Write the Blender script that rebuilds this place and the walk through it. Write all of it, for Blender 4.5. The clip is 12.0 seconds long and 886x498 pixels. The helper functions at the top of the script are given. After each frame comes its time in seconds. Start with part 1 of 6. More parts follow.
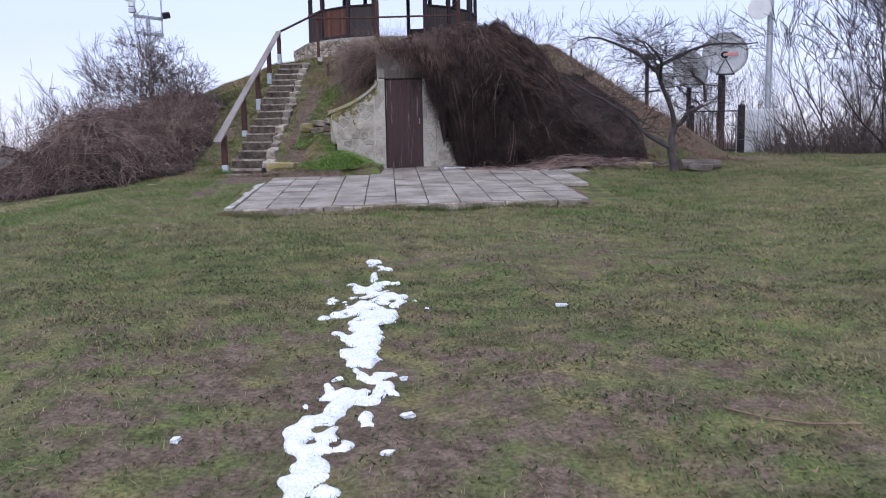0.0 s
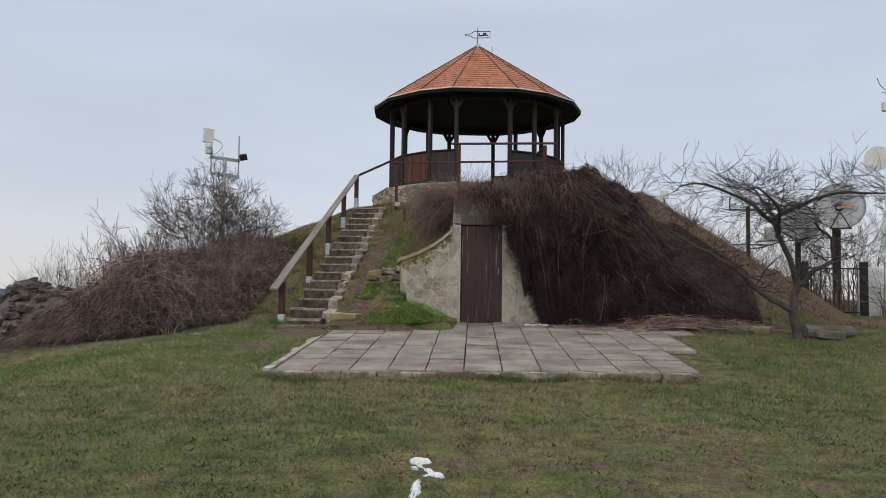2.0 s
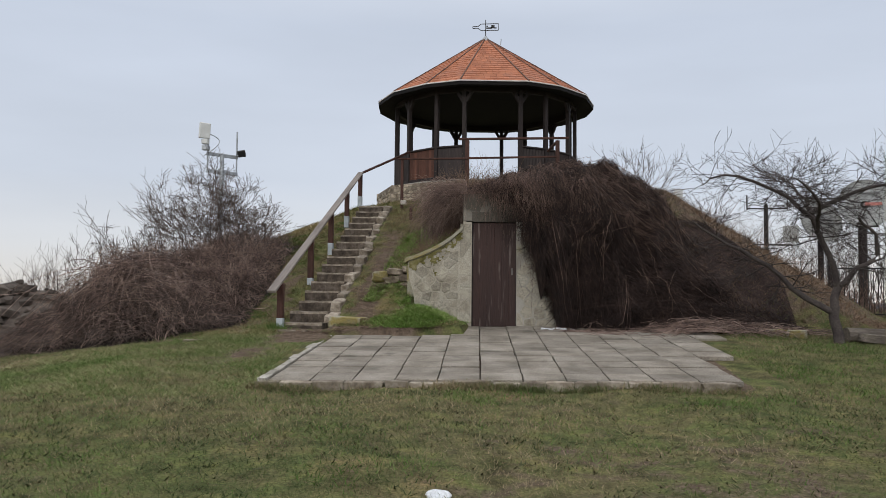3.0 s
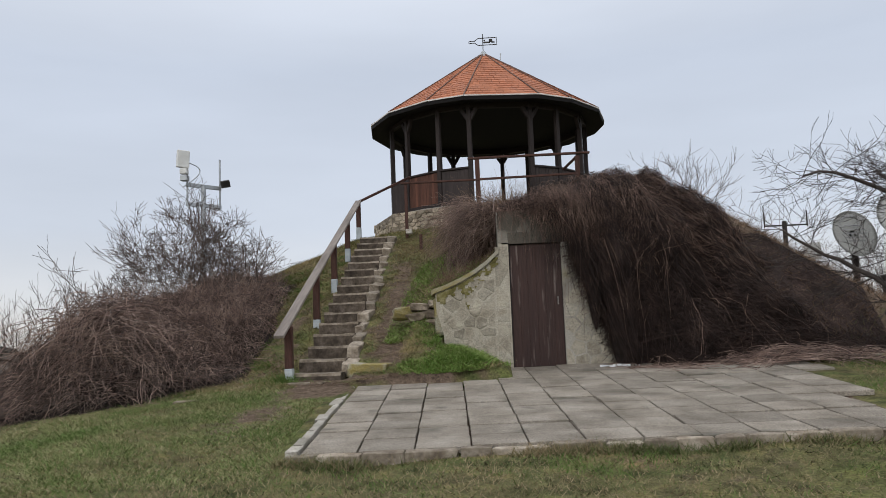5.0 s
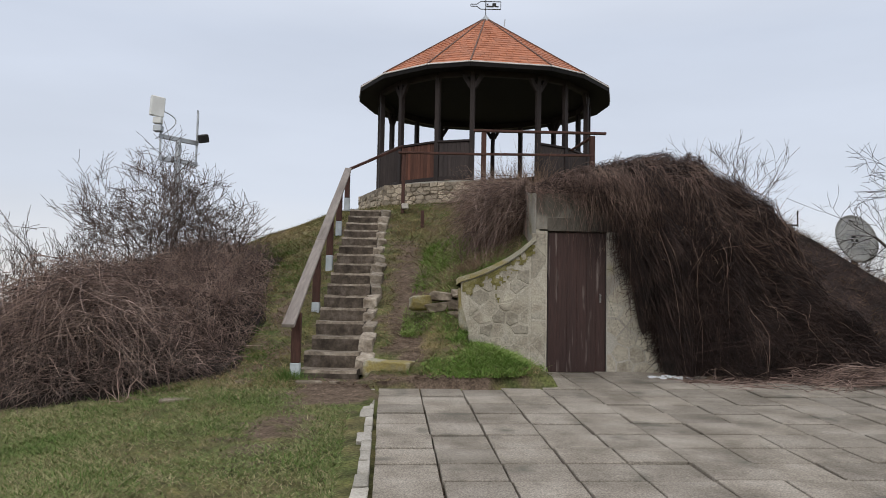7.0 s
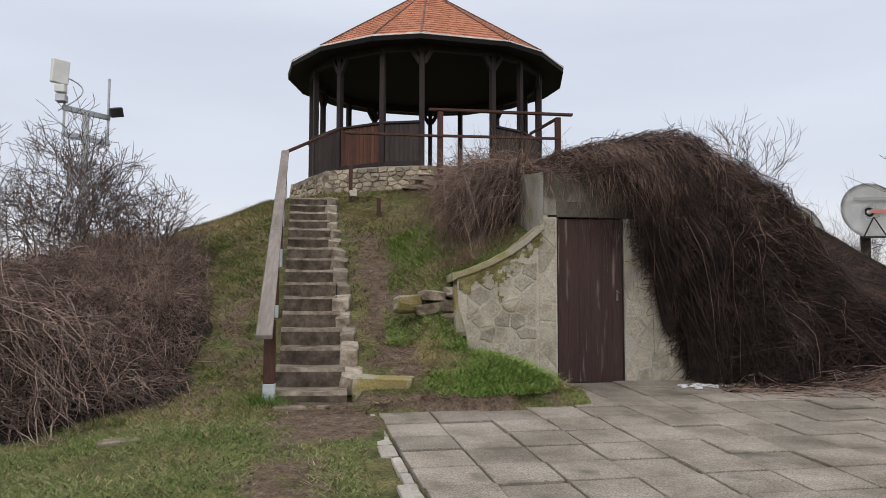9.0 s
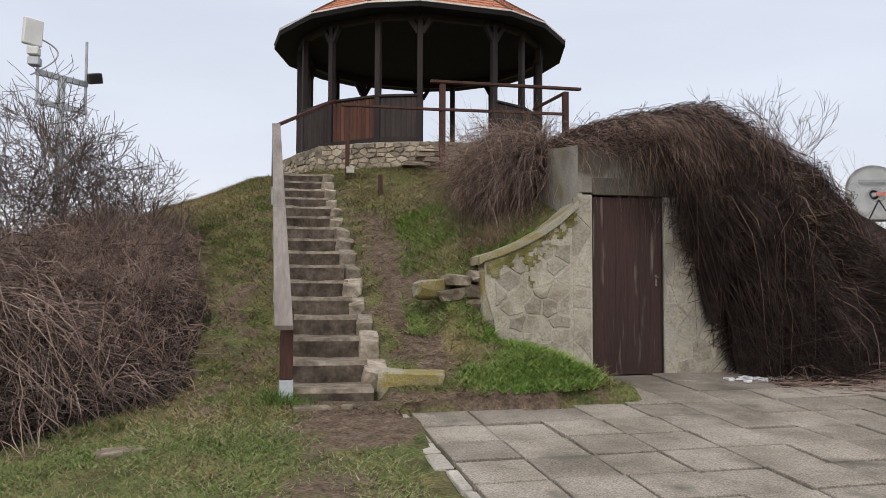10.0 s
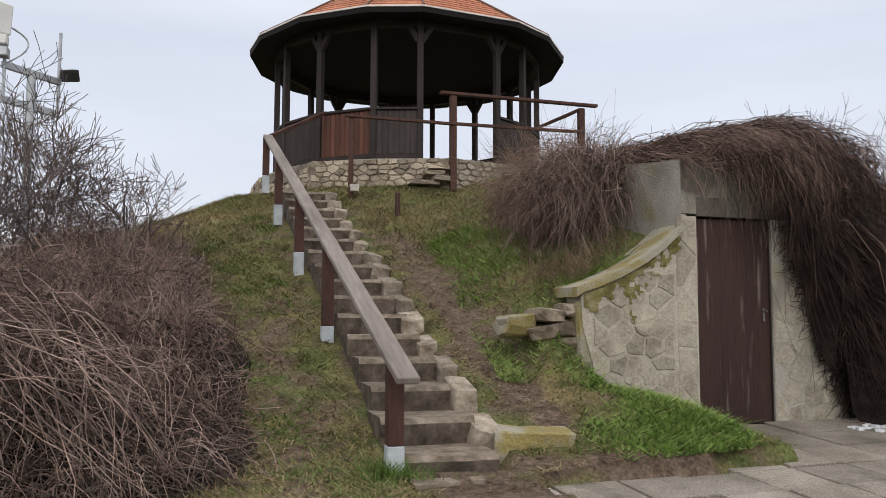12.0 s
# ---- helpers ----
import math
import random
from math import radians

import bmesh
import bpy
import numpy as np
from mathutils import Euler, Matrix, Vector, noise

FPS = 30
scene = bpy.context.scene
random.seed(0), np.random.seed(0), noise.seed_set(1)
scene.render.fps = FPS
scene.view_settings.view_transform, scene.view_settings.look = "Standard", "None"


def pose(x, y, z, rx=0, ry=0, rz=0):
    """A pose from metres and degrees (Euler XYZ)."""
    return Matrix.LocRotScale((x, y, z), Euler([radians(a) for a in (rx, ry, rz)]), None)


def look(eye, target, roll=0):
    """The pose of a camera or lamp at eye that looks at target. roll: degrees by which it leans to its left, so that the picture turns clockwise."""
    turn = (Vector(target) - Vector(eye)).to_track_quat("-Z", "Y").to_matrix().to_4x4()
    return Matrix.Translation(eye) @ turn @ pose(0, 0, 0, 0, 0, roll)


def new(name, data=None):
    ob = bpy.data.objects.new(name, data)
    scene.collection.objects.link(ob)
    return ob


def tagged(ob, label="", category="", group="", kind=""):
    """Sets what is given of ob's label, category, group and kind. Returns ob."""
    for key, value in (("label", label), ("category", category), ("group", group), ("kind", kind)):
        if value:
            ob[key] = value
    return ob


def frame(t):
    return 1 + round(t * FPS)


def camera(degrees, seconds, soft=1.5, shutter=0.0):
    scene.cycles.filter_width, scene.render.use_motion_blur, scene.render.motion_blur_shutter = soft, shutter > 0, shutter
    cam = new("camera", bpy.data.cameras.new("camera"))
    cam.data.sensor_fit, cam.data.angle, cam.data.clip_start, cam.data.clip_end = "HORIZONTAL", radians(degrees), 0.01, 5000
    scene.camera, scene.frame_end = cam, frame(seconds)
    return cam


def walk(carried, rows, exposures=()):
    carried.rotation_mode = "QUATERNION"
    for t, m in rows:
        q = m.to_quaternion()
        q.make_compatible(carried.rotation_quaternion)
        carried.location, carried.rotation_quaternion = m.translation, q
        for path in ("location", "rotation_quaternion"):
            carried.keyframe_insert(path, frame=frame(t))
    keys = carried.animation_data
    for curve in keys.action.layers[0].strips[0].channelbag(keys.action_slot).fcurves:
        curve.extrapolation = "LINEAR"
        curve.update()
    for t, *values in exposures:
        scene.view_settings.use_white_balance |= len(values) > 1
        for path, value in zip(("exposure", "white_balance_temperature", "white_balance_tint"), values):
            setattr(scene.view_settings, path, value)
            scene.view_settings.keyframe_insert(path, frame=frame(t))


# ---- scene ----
cam = camera(57.3, 12.0, soft=0.8, shutter=0.2)
METRES, EYE, TILT, LEAN, TURN = 13.5, 1.674, 0.0, 0.0, 0.0
ROWS = [
    (0.0, 0.0, 0.0, 0.0, -0.12, -7.06, 0.99),
    (0.5, 0.0048, 0.0326, 0.0031, 2.77, -3.56, 0.15),
    (1.0, 0.0077, 0.0683, 0.0076, 4.28, 1.01, -0.04),
    (1.5, 0.0108, 0.1087, 0.01, 4.96, 2.92, -0.58),
    (2.0, 0.0064, 0.1505, 0.0094, 5.85, 3.28, -0.71),
    (2.5, 0.0027, 0.1896, 0.0108, 6.01, 3.28, -0.66),
    (3.0, -0.0101, 0.2276, 0.0073, 6.13, 3.53, -0.53),
    (5.0, -0.1028, 0.3935, 0.0059, 4.27, 6.34, 2.22),
    (5.5, -0.1358, 0.4257, 0.0139, 3.78, 6.22, 2.12),
    (6.0, -0.1601, 0.4591, 0.0213, 3.17, 5.66, 0.56),
    (6.5, -0.1857, 0.4865, 0.026, 1.95, 4.97, -1.4),
    (7.0, -0.2074, 0.5187, 0.0284, -0.41, 4.5, -1.1),
    (9.0, -0.2923, 0.6667, 0.0324, -7.84, 4.37, -0.1),
    (9.5, -0.3075, 0.7064, 0.0335, -8.97, 3.42, 0.06),
    (10.0, -0.3287, 0.7394, 0.0353, -10.09, 3.13, -0.25),
    (10.5, -0.349, 0.768, 0.0354, -11.41, 3.12, 0.01),
    (11.0, -0.3733, 0.8025, 0.0366, -12.62, 3.66, -0.2),
    (11.5, -0.4016, 0.8332, 0.0388, -14.96, 3.85, -0.49),
    (12.0, -0.4244, 0.8662, 0.0426, -15.93, 4.96, -0.21),
]
walk(cam, [(t, pose(0, 0, EYE, TILT, LEAN, TURN) @ pose(METRES * x, METRES * y, METRES * z, 90 + pitch, roll, yaw)) for t, x, y, z, yaw, pitch, roll in ROWS],
     [(0.0, 0.54, 5500, 20), (0.4, 0.34, 5700, 17), (1.0, 0.08, 6050, 11), (1.5, 0.05, 6250, 8), (3.0, 0.12, 6450, 9), (6.0, 0.16, 6450, 9), (7.2, 0.22, 6500, 10), (8.8, 0.27, 6600, 11), (10.5, 0.4, 6650, 11), (12.0, 0.39, 6650, 11)])

# ---- world and light ----
world = bpy.data.worlds.new("overcast_sky")
scene.world = world
world.use_nodes = True
wn, wl = world.node_tree.nodes, world.node_tree.links
wn.clear()
sky = wn.new("ShaderNodeTexSky")
sky.sky_type, sky.sun_disc = "NISHITA", False
sky.sun_elevation, sky.sun_rotation = radians(38), radians(200)
sky_dim = wn.new("ShaderNodeMix")
sky_dim.data_type, sky_dim.blend_type = "RGBA", "MULTIPLY"
sky_dim.inputs["Factor"].default_value = 1.0
sky_dim.inputs["B"].default_value = (0.1, 0.1, 0.1, 1)
wl.new(sky.outputs[0], sky_dim.inputs["A"])
coord = wn.new("ShaderNodeTexCoord")
sep = wn.new("ShaderNodeSeparateXYZ")
wl.new(coord.outputs["Generated"], sep.inputs[0])
height = wn.new("ShaderNodeValToRGB")            # overcast: a pale band at the horizon, brighter overhead
height.color_ramp.elements[0].position, height.color_ramp.elements[0].color = 0.49, (0.36, 0.36, 0.35, 1)
height.color_ramp.elements[1].position, height.color_ramp.elements[1].color = 1.0, (1.25, 1.25, 1.27, 1)
for p, c in ((0.5, (0.74, 0.70, 0.66, 1)), (0.53, (0.66, 0.67, 0.70, 1)), (0.57, (0.56, 0.60, 0.68, 1)), (0.66, (0.55, 0.60, 0.70, 1)), (0.8, (0.9, 0.92, 0.97, 1))):
    e = height.color_ramp.elements.new(p)
    e.color = c
half_up = wn.new("ShaderNodeMapRange")
half_up.inputs["From Min"].default_value, half_up.inputs["From Max"].default_value = -1, 1
wl.new(sep.outputs["Z"], half_up.inputs["Value"])
wl.new(half_up.outputs[0], height.inputs[0])
squash = wn.new("ShaderNodeMapping")
squash.inputs["Scale"].default_value = (1, 1, 4.5)
wl.new(coord.outputs["Generated"], squash.inputs[0])
clouds = wn.new("ShaderNodeTexNoise")
clouds.inputs["Scale"].default_value, clouds.inputs["Detail"].default_value, clouds.inputs["Roughness"].default_value = 1.6, 5, 0.5
wl.new(squash.outputs[0], clouds.inputs["Vector"])
cloud_tone = wn.new("ShaderNodeMapRange")
cloud_tone.inputs["From Min"].default_value, cloud_tone.inputs["From Max"].default_value = 0.3, 0.7
cloud_tone.inputs["To Min"].default_value, cloud_tone.inputs["To Max"].default_value = 0.93, 1.08
wl.new(clouds.outputs[0], cloud_tone.inputs["Value"])
cloud_mul = wn.new("ShaderNodeMix")
cloud_mul.data_type, cloud_mul.blend_type = "RGBA", "MULTIPLY"
cloud_mul.inputs["Factor"].default_value = 1.0
wl.new(height.outputs[0], cloud_mul.inputs["A"])
wl.new(cloud_tone.outputs[0], cloud_mul.inputs["B"])
cover = wn.new("ShaderNodeMix")                   # a closed cloud cover before the clear sky
cover.data_type = "RGBA"
cover.inputs["Factor"].default_value = 0.94
wl.new(sky_dim.outputs["Result"], cover.inputs["A"])
wl.new(cloud_mul.outputs["Result"], cover.inputs["B"])
backlight = wn.new("ShaderNodeBackground")
wl.new(cover.outputs["Result"], backlight.inputs[0])
backlight.inputs[1].default_value = 1.0
wout = wn.new("ShaderNodeOutputWorld")
wl.new(backlight.outputs[0], wout.inputs[0])

sun_data = bpy.data.lights.new("sun", "SUN")
sun_data.energy, sun_data.angle, sun_data.color = 0.9, radians(30), (1.0, 0.96, 0.9)
sun = new("sun", sun_data)
sun.matrix_world = look((-6, -8, 12), (0, 14, 1))


# ---- materials ----
def surf(name, cols, scale=4.0, rough=0.85, bump=0.3, fine=60.0, metal=0.0, rand=0.0, island=False, stretch=(1, 1, 1), contrast=(0.3, 0.7), bump_dist=0.02, spec=0.3, wear=None, grain_range=(0.8, 1.2)):
    """A procedural surface: colours over a broad noise, grain by a fine one, relief by both."""
    m = bpy.data.materials.new(name)
    m.use_nodes = True
    n, l = m.node_tree.nodes, m.node_tree.links
    b = n["Principled BSDF"]
    b.inputs["Roughness"].default_value, b.inputs["Metallic"].default_value = rough, metal
    b.inputs["Specular IOR Level"].default_value = spec
    tc, mp = n.new("ShaderNodeTexCoord"), n.new("ShaderNodeMapping")
    geo = n.new("ShaderNodeNewGeometry")
    mp.inputs["Scale"].default_value = stretch
    l.new(geo.outputs["Position"], mp.inputs[0])
    a, f = n.new("ShaderNodeTexNoise"), n.new("ShaderNodeTexNoise")
    a.inputs["Scale"].default_value, a.inputs["Detail"].default_value = scale, 5
    f.inputs["Scale"].default_value, f.inputs["Detail"].default_value = fine, 3
    l.new(mp.outputs[0], a.inputs["Vector"])
    l.new(mp.outputs[0], f.inputs["Vector"])
    ramp = n.new("ShaderNodeValToRGB")
    es = ramp.color_ramp.elements
    lo, hi = contrast
    es[0].position, es[0].color = lo, (*cols[0], 1)
    es[1].position, es[1].color = hi, (*cols[-1], 1)
    for i, c in enumerate(cols[1:-1], 1):
        es.new(lo + (hi - lo) * i / (len(cols) - 1)).color = (*c, 1)
    l.new(a.outputs[0], ramp.inputs[0])
    grain = n.new("ShaderNodeMapRange")
    grain.inputs["From Min"].default_value, grain.inputs["From Max"].default_value = 0.3, 0.7
    grain.inputs["To Min"].default_value, grain.inputs["To Max"].default_value = grain_range
    l.new(f.outputs[0], grain.inputs["Value"])
    mul = n.new("ShaderNodeMix")
    mul.data_type, mul.blend_type = "RGBA", "MULTIPLY"
    mul.inputs["Factor"].default_value = 1.0
    l.new(ramp.outputs[0], mul.inputs["A"])
    l.new(grain.outputs[0], mul.inputs["B"])
    col = mul.outputs["Result"]
    if wear:
        w = n.new("ShaderNodeTexNoise")
        w.inputs["Scale"].default_value, w.inputs["Detail"].default_value = wear[1], 6
        l.new(mp.outputs[0], w.inputs["Vector"])
        wr = n.new("ShaderNodeMapRange")
        wr.inputs["From Min"].default_value, wr.inputs["From Max"].default_value = wear[2], wear[2] + 0.12
        l.new(w.outputs[0], wr.inputs["Value"])
        wm = n.new("ShaderNodeMix")
        wm.data_type = "RGBA"
        l.new(wr.outputs[0], wm.inputs["Factor"])
        l.new(col, wm.inputs["A"])
        wm.inputs["B"].default_value = (*wear[0], 1)
        col = wm.outputs["Result"]
    if rand:
        r = n.new("ShaderNodeMapRange")
        r.inputs["To Min"].default_value, r.inputs["To Max"].default_value = 1 - rand, 1 + rand
        if island:
            l.new(geo.outputs["Random Per Island"], r.inputs["Value"])
        else:
            oi = n.new("ShaderNodeObjectInfo")
            l.new(oi.outputs["Random"], r.inputs["Value"])
        rm = n.new("ShaderNodeMix")
        rm.data_type, rm.blend_type = "RGBA", "MULTIPLY"
        rm.inputs["Factor"].default_value = 1.0
        l.new(col, rm.inputs["A"])
        l.new(r.outputs[0], rm.inputs["B"])
        col = rm.outputs["Result"]
    l.new(col, b.inputs["Base Color"])
    if bump:
        bp = n.new("ShaderNodeBump")
        bp.inputs["Strength"].default_value, bp.inputs["Distance"].default_value = bump, bump_dist
        mix = n.new("ShaderNodeMath")
        mix.operation = "ADD"
        l.new(a.outputs[0], mix.inputs[0])
        l.new(f.outputs[0], mix.inputs[1])
        l.new(mix.outputs[0], bp.inputs["Height"])
        l.new(bp.outputs[0], b.inputs["Normal"])
    return m


M_DARKWOOD = surf("dark_stained_wood", [(0.017, 0.012, 0.0115), (0.032, 0.023, 0.021)], 3, 0.7, 0.4, 40, stretch=(1, 1, 0.15))
M_PANEL = surf("dark_grey_boards", [(0.03, 0.024, 0.023), (0.055, 0.042, 0.04)], 4, 0.75, 0.3, 40, stretch=(1, 1, 0.1))
M_PANELBROWN = surf("red_brown_boards", [(0.07, 0.03, 0.02), (0.13, 0.052, 0.033)], 3, 0.7, 0.3, 40, stretch=(1, 1, 0.1), rand=0.25)
M_RAIL = surf("weathered_rail_wood", [(0.15, 0.125, 0.11), (0.27, 0.235, 0.21)], 4, 0.8, 0.4, 30, stretch=(1, 0.12, 0.12), grain_range=(0.8, 1.16))
M_POST = surf("brown_painted_post", [(0.045, 0.02, 0.015), (0.085, 0.038, 0.028)], 4, 0.75, 0.3, 50, stretch=(1, 1, 0.2))
M_STEEL = surf("galvanised_steel", [(0.32, 0.34, 0.36), (0.46, 0.48, 0.5)], 6, 0.5, 0.1, 60, metal=0.4, grain_range=(0.94, 1.05))
M_SHINGLE = surf("terracotta_shingle", [(0.31, 0.112, 0.06), (0.42, 0.16, 0.085), (0.36, 0.155, 0.098)], 1.5, 0.8, 0.2, 50, rand=0.13, island=True)
M_HIP = surf("dark_hip_flashing", [(0.09, 0.05, 0.04), (0.16, 0.085, 0.06)], 4, 0.7, 0.2)
M_TRIM = surf("pale_metal_drip_edge", [(0.5, 0.46, 0.44), (0.75, 0.7, 0.67)], 5, 0.55, 0.1)
# near-black: the shade under the roof is put into the colour
M_UNDER = surf("shade_black_boards", [(0.003, 0.0022, 0.0022), (0.007, 0.005, 0.005)], 3, 0.85, 0.3)
M_CONC = surf("grey_concrete", [(0.2, 0.18, 0.155), (0.3, 0.28, 0.24), (0.36, 0.34, 0.3)], 2.2, 0.9, 0.5, 50, wear=((0.22, 0.2, 0.1), 1.7, 0.62), grain_range=(0.82, 1.15))
M_HEAD = surf("damp_stained_concrete", [(0.2, 0.18, 0.15), (0.3, 0.275, 0.235), (0.35, 0.33, 0.285)], 2.2, 0.9, 0.4, 40, wear=((0.085, 0.076, 0.062), 1.15, 0.5), grain_range=(0.84, 1.14))
M_LINTEL = surf("stained_lintel", [(0.04, 0.035, 0.029), (0.105, 0.092, 0.076)], 3, 0.9, 0.4, 60)
M_MORTAR = surf("pale_mortar", [(0.32, 0.288, 0.23), (0.44, 0.402, 0.335)], 5, 0.95, 0.35, 40, wear=((0.27, 0.245, 0.19), 2.2, 0.58), grain_range=(0.82, 1.15))
M_DARKMORTAR = surf("earthy_joints", [(0.1, 0.08, 0.06), (0.3, 0.255, 0.2)], 6, 0.95, 0.6, 70)
M_STONE = surf("rubble_limestone", [(0.235, 0.205, 0.16), (0.33, 0.298, 0.24), (0.285, 0.265, 0.22)], 5, 0.9, 0.5, 34, rand=0.2, wear=((0.38, 0.345, 0.275), 3.4, 0.52), grain_range=(0.78, 1.2))
M_TSTONE = surf("terrace_limestone", [(0.19, 0.148, 0.105), (0.39, 0.33, 0.255), (0.28, 0.235, 0.18)], 6, 0.9, 0.7, 40, rand=0.42, grain_range=(0.82, 1.16))
M_MOSSY = surf("lichen_covered_stone", [(0.2, 0.18, 0.13), (0.23, 0.185, 0.065), (0.3, 0.28, 0.22), (0.27, 0.25, 0.2)], 3.2, 0.95, 0.6, 60, rand=0.12)
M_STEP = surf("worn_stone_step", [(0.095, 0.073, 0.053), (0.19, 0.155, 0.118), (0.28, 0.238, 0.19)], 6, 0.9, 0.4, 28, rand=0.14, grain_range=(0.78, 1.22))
M_RISER = surf("darker_stone_riser", [(0.045, 0.035, 0.027), (0.095, 0.075, 0.058), (0.15, 0.122, 0.1)], 7, 0.95, 0.4, 30, rand=0.15, grain_range=(0.78, 1.22))
M_KERB = surf("brown_grey_kerb_stone", [(0.14, 0.11, 0.083), (0.25, 0.21, 0.165), (0.36, 0.315, 0.26)], 7, 0.95, 0.5, 30, rand=0.25, grain_range=(0.8, 1.2))
M_SLAB = surf("exposed_aggregate_slab", [(0.15, 0.129, 0.103), (0.232, 0.203, 0.168), (0.3, 0.268, 0.228)], 2.2, 0.9, 0.5, 75, rand=0.17, wear=((0.12, 0.11, 0.09), 2.1, 0.6), grain_range=(0.6, 1.42))
M_EDGE = surf("edging_stone", [(0.27, 0.25, 0.21), (0.42, 0.39, 0.35)], 3, 0.9, 0.6, 50, rand=0.2)
M_DOOR = surf("dark_brown_door_boards", [(0.02, 0.0095, 0.0085), (0.042, 0.02, 0.0165)], 2.5, 0.6, 0.4, 45, stretch=(1, 1, 0.1), rand=0.12, wear=((0.14, 0.108, 0.097), 13.0, 0.59))
M_LOCK = surf("tarnished_metal", [(0.12, 0.11, 0.1), (0.22, 0.2, 0.19)], 20, 0.5, 0.1, metal=0.6)
M_IRON = surf("dark_iron", [(0.02, 0.02, 0.02), (0.05, 0.045, 0.04)], 8, 0.6, 0.1, metal=0.5)
M_VINE = surf("dry_vine_stems", [(0.0195, 0.0127, 0.011), (0.037, 0.0233, 0.0197), (0.062, 0.0395, 0.033)], 3, 0.9, 0.0, 40, rand=0.7, island=True)
M_FRINGE = surf("red_brown_dry_stems", [(0.075, 0.046, 0.037), (0.155, 0.1, 0.079), (0.26, 0.182, 0.142)], 3, 0.9, 0.0, 40, rand=0.55, island=True)
# matted stems, coloured near black for the shade between them
M_VINECORE = surf("shaded_vine_mat", [(0.01, 0.0068, 0.006), (0.022, 0.0142, 0.0118), (0.04, 0.026, 0.021)], 9, 1.0, 1.0, 70, bump_dist=0.08, grain_range=(0.4, 1.7))
M_DRYGRASS = surf("dry_reeds", [(0.12, 0.075, 0.05), (0.23, 0.16, 0.105)], 3, 0.9, 0.0, 40, rand=0.35, island=True)
M_BRAMBLE = surf("bramble_canes", [(0.1, 0.066, 0.055), (0.2, 0.138, 0.114), (0.33, 0.245, 0.205)], 3, 0.85, 0.0, 40, rand=0.6, island=True)
M_BARK = surf("dark_bark", [(0.038, 0.031, 0.03), (0.085, 0.07, 0.064)], 5, 0.95, 0.3, 40)
M_TWIG = surf("grey_brown_twigs", [(0.075, 0.058, 0.052), (0.15, 0.115, 0.1)], 2, 0.9, 0.0, 40, rand=0.3, island=True)
M_SNOW = surf("melting_snow", [(0.6, 0.62, 0.65), (0.74, 0.75, 0.77)], 8, 0.6, 0.5, 60)
M_WHITE = surf("off_white_plastic", [(0.6, 0.6, 0.58), (0.7, 0.7, 0.68)], 4, 0.45, 0.05, grain_range=(0.94, 1.05))
M_DISH = surf("pale_dish_paint", [(0.56, 0.57, 0.57), (0.68, 0.68, 0.67)], 3, 0.5, 0.05, grain_range=(0.94, 1.05))
M_DISHDARK = surf("mesh_dish_grey", [(0.4, 0.4, 0.39), (0.52, 0.52, 0.5)], 20, 0.6, 0.2)
M_RED = surf("red_print", [(0.42, 0.14, 0.12), (0.48, 0.18, 0.15)], 4, 0.5, 0.0)
M_GREYPRINT = surf("grey_print", [(0.25, 0.25, 0.26), (0.3, 0.3, 0.3)], 4, 0.5, 0.0)
M_RUBBLE = surf("rubble_heap", [(0.05, 0.04, 0.034), (0.135, 0.11, 0.093)], 5, 0.95, 0.8, 40, rand=0.4)
# the haze of distance is mixed into this blue-grey colour
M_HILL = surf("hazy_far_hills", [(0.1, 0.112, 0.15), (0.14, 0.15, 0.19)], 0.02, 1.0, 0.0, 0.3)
M_WOOD = surf("rotten_log", [(0.08, 0.065, 0.055), (0.17, 0.145, 0.12)], 4, 0.9, 0.6, 40, stretch=(0.3, 1, 1))
M_PILL = surf("white_painted_foot", [(0.28, 0.31, 0.33), (0.45, 0.48, 0.5)], 5, 0.8, 0.2, grain_range=(0.94, 1.05))


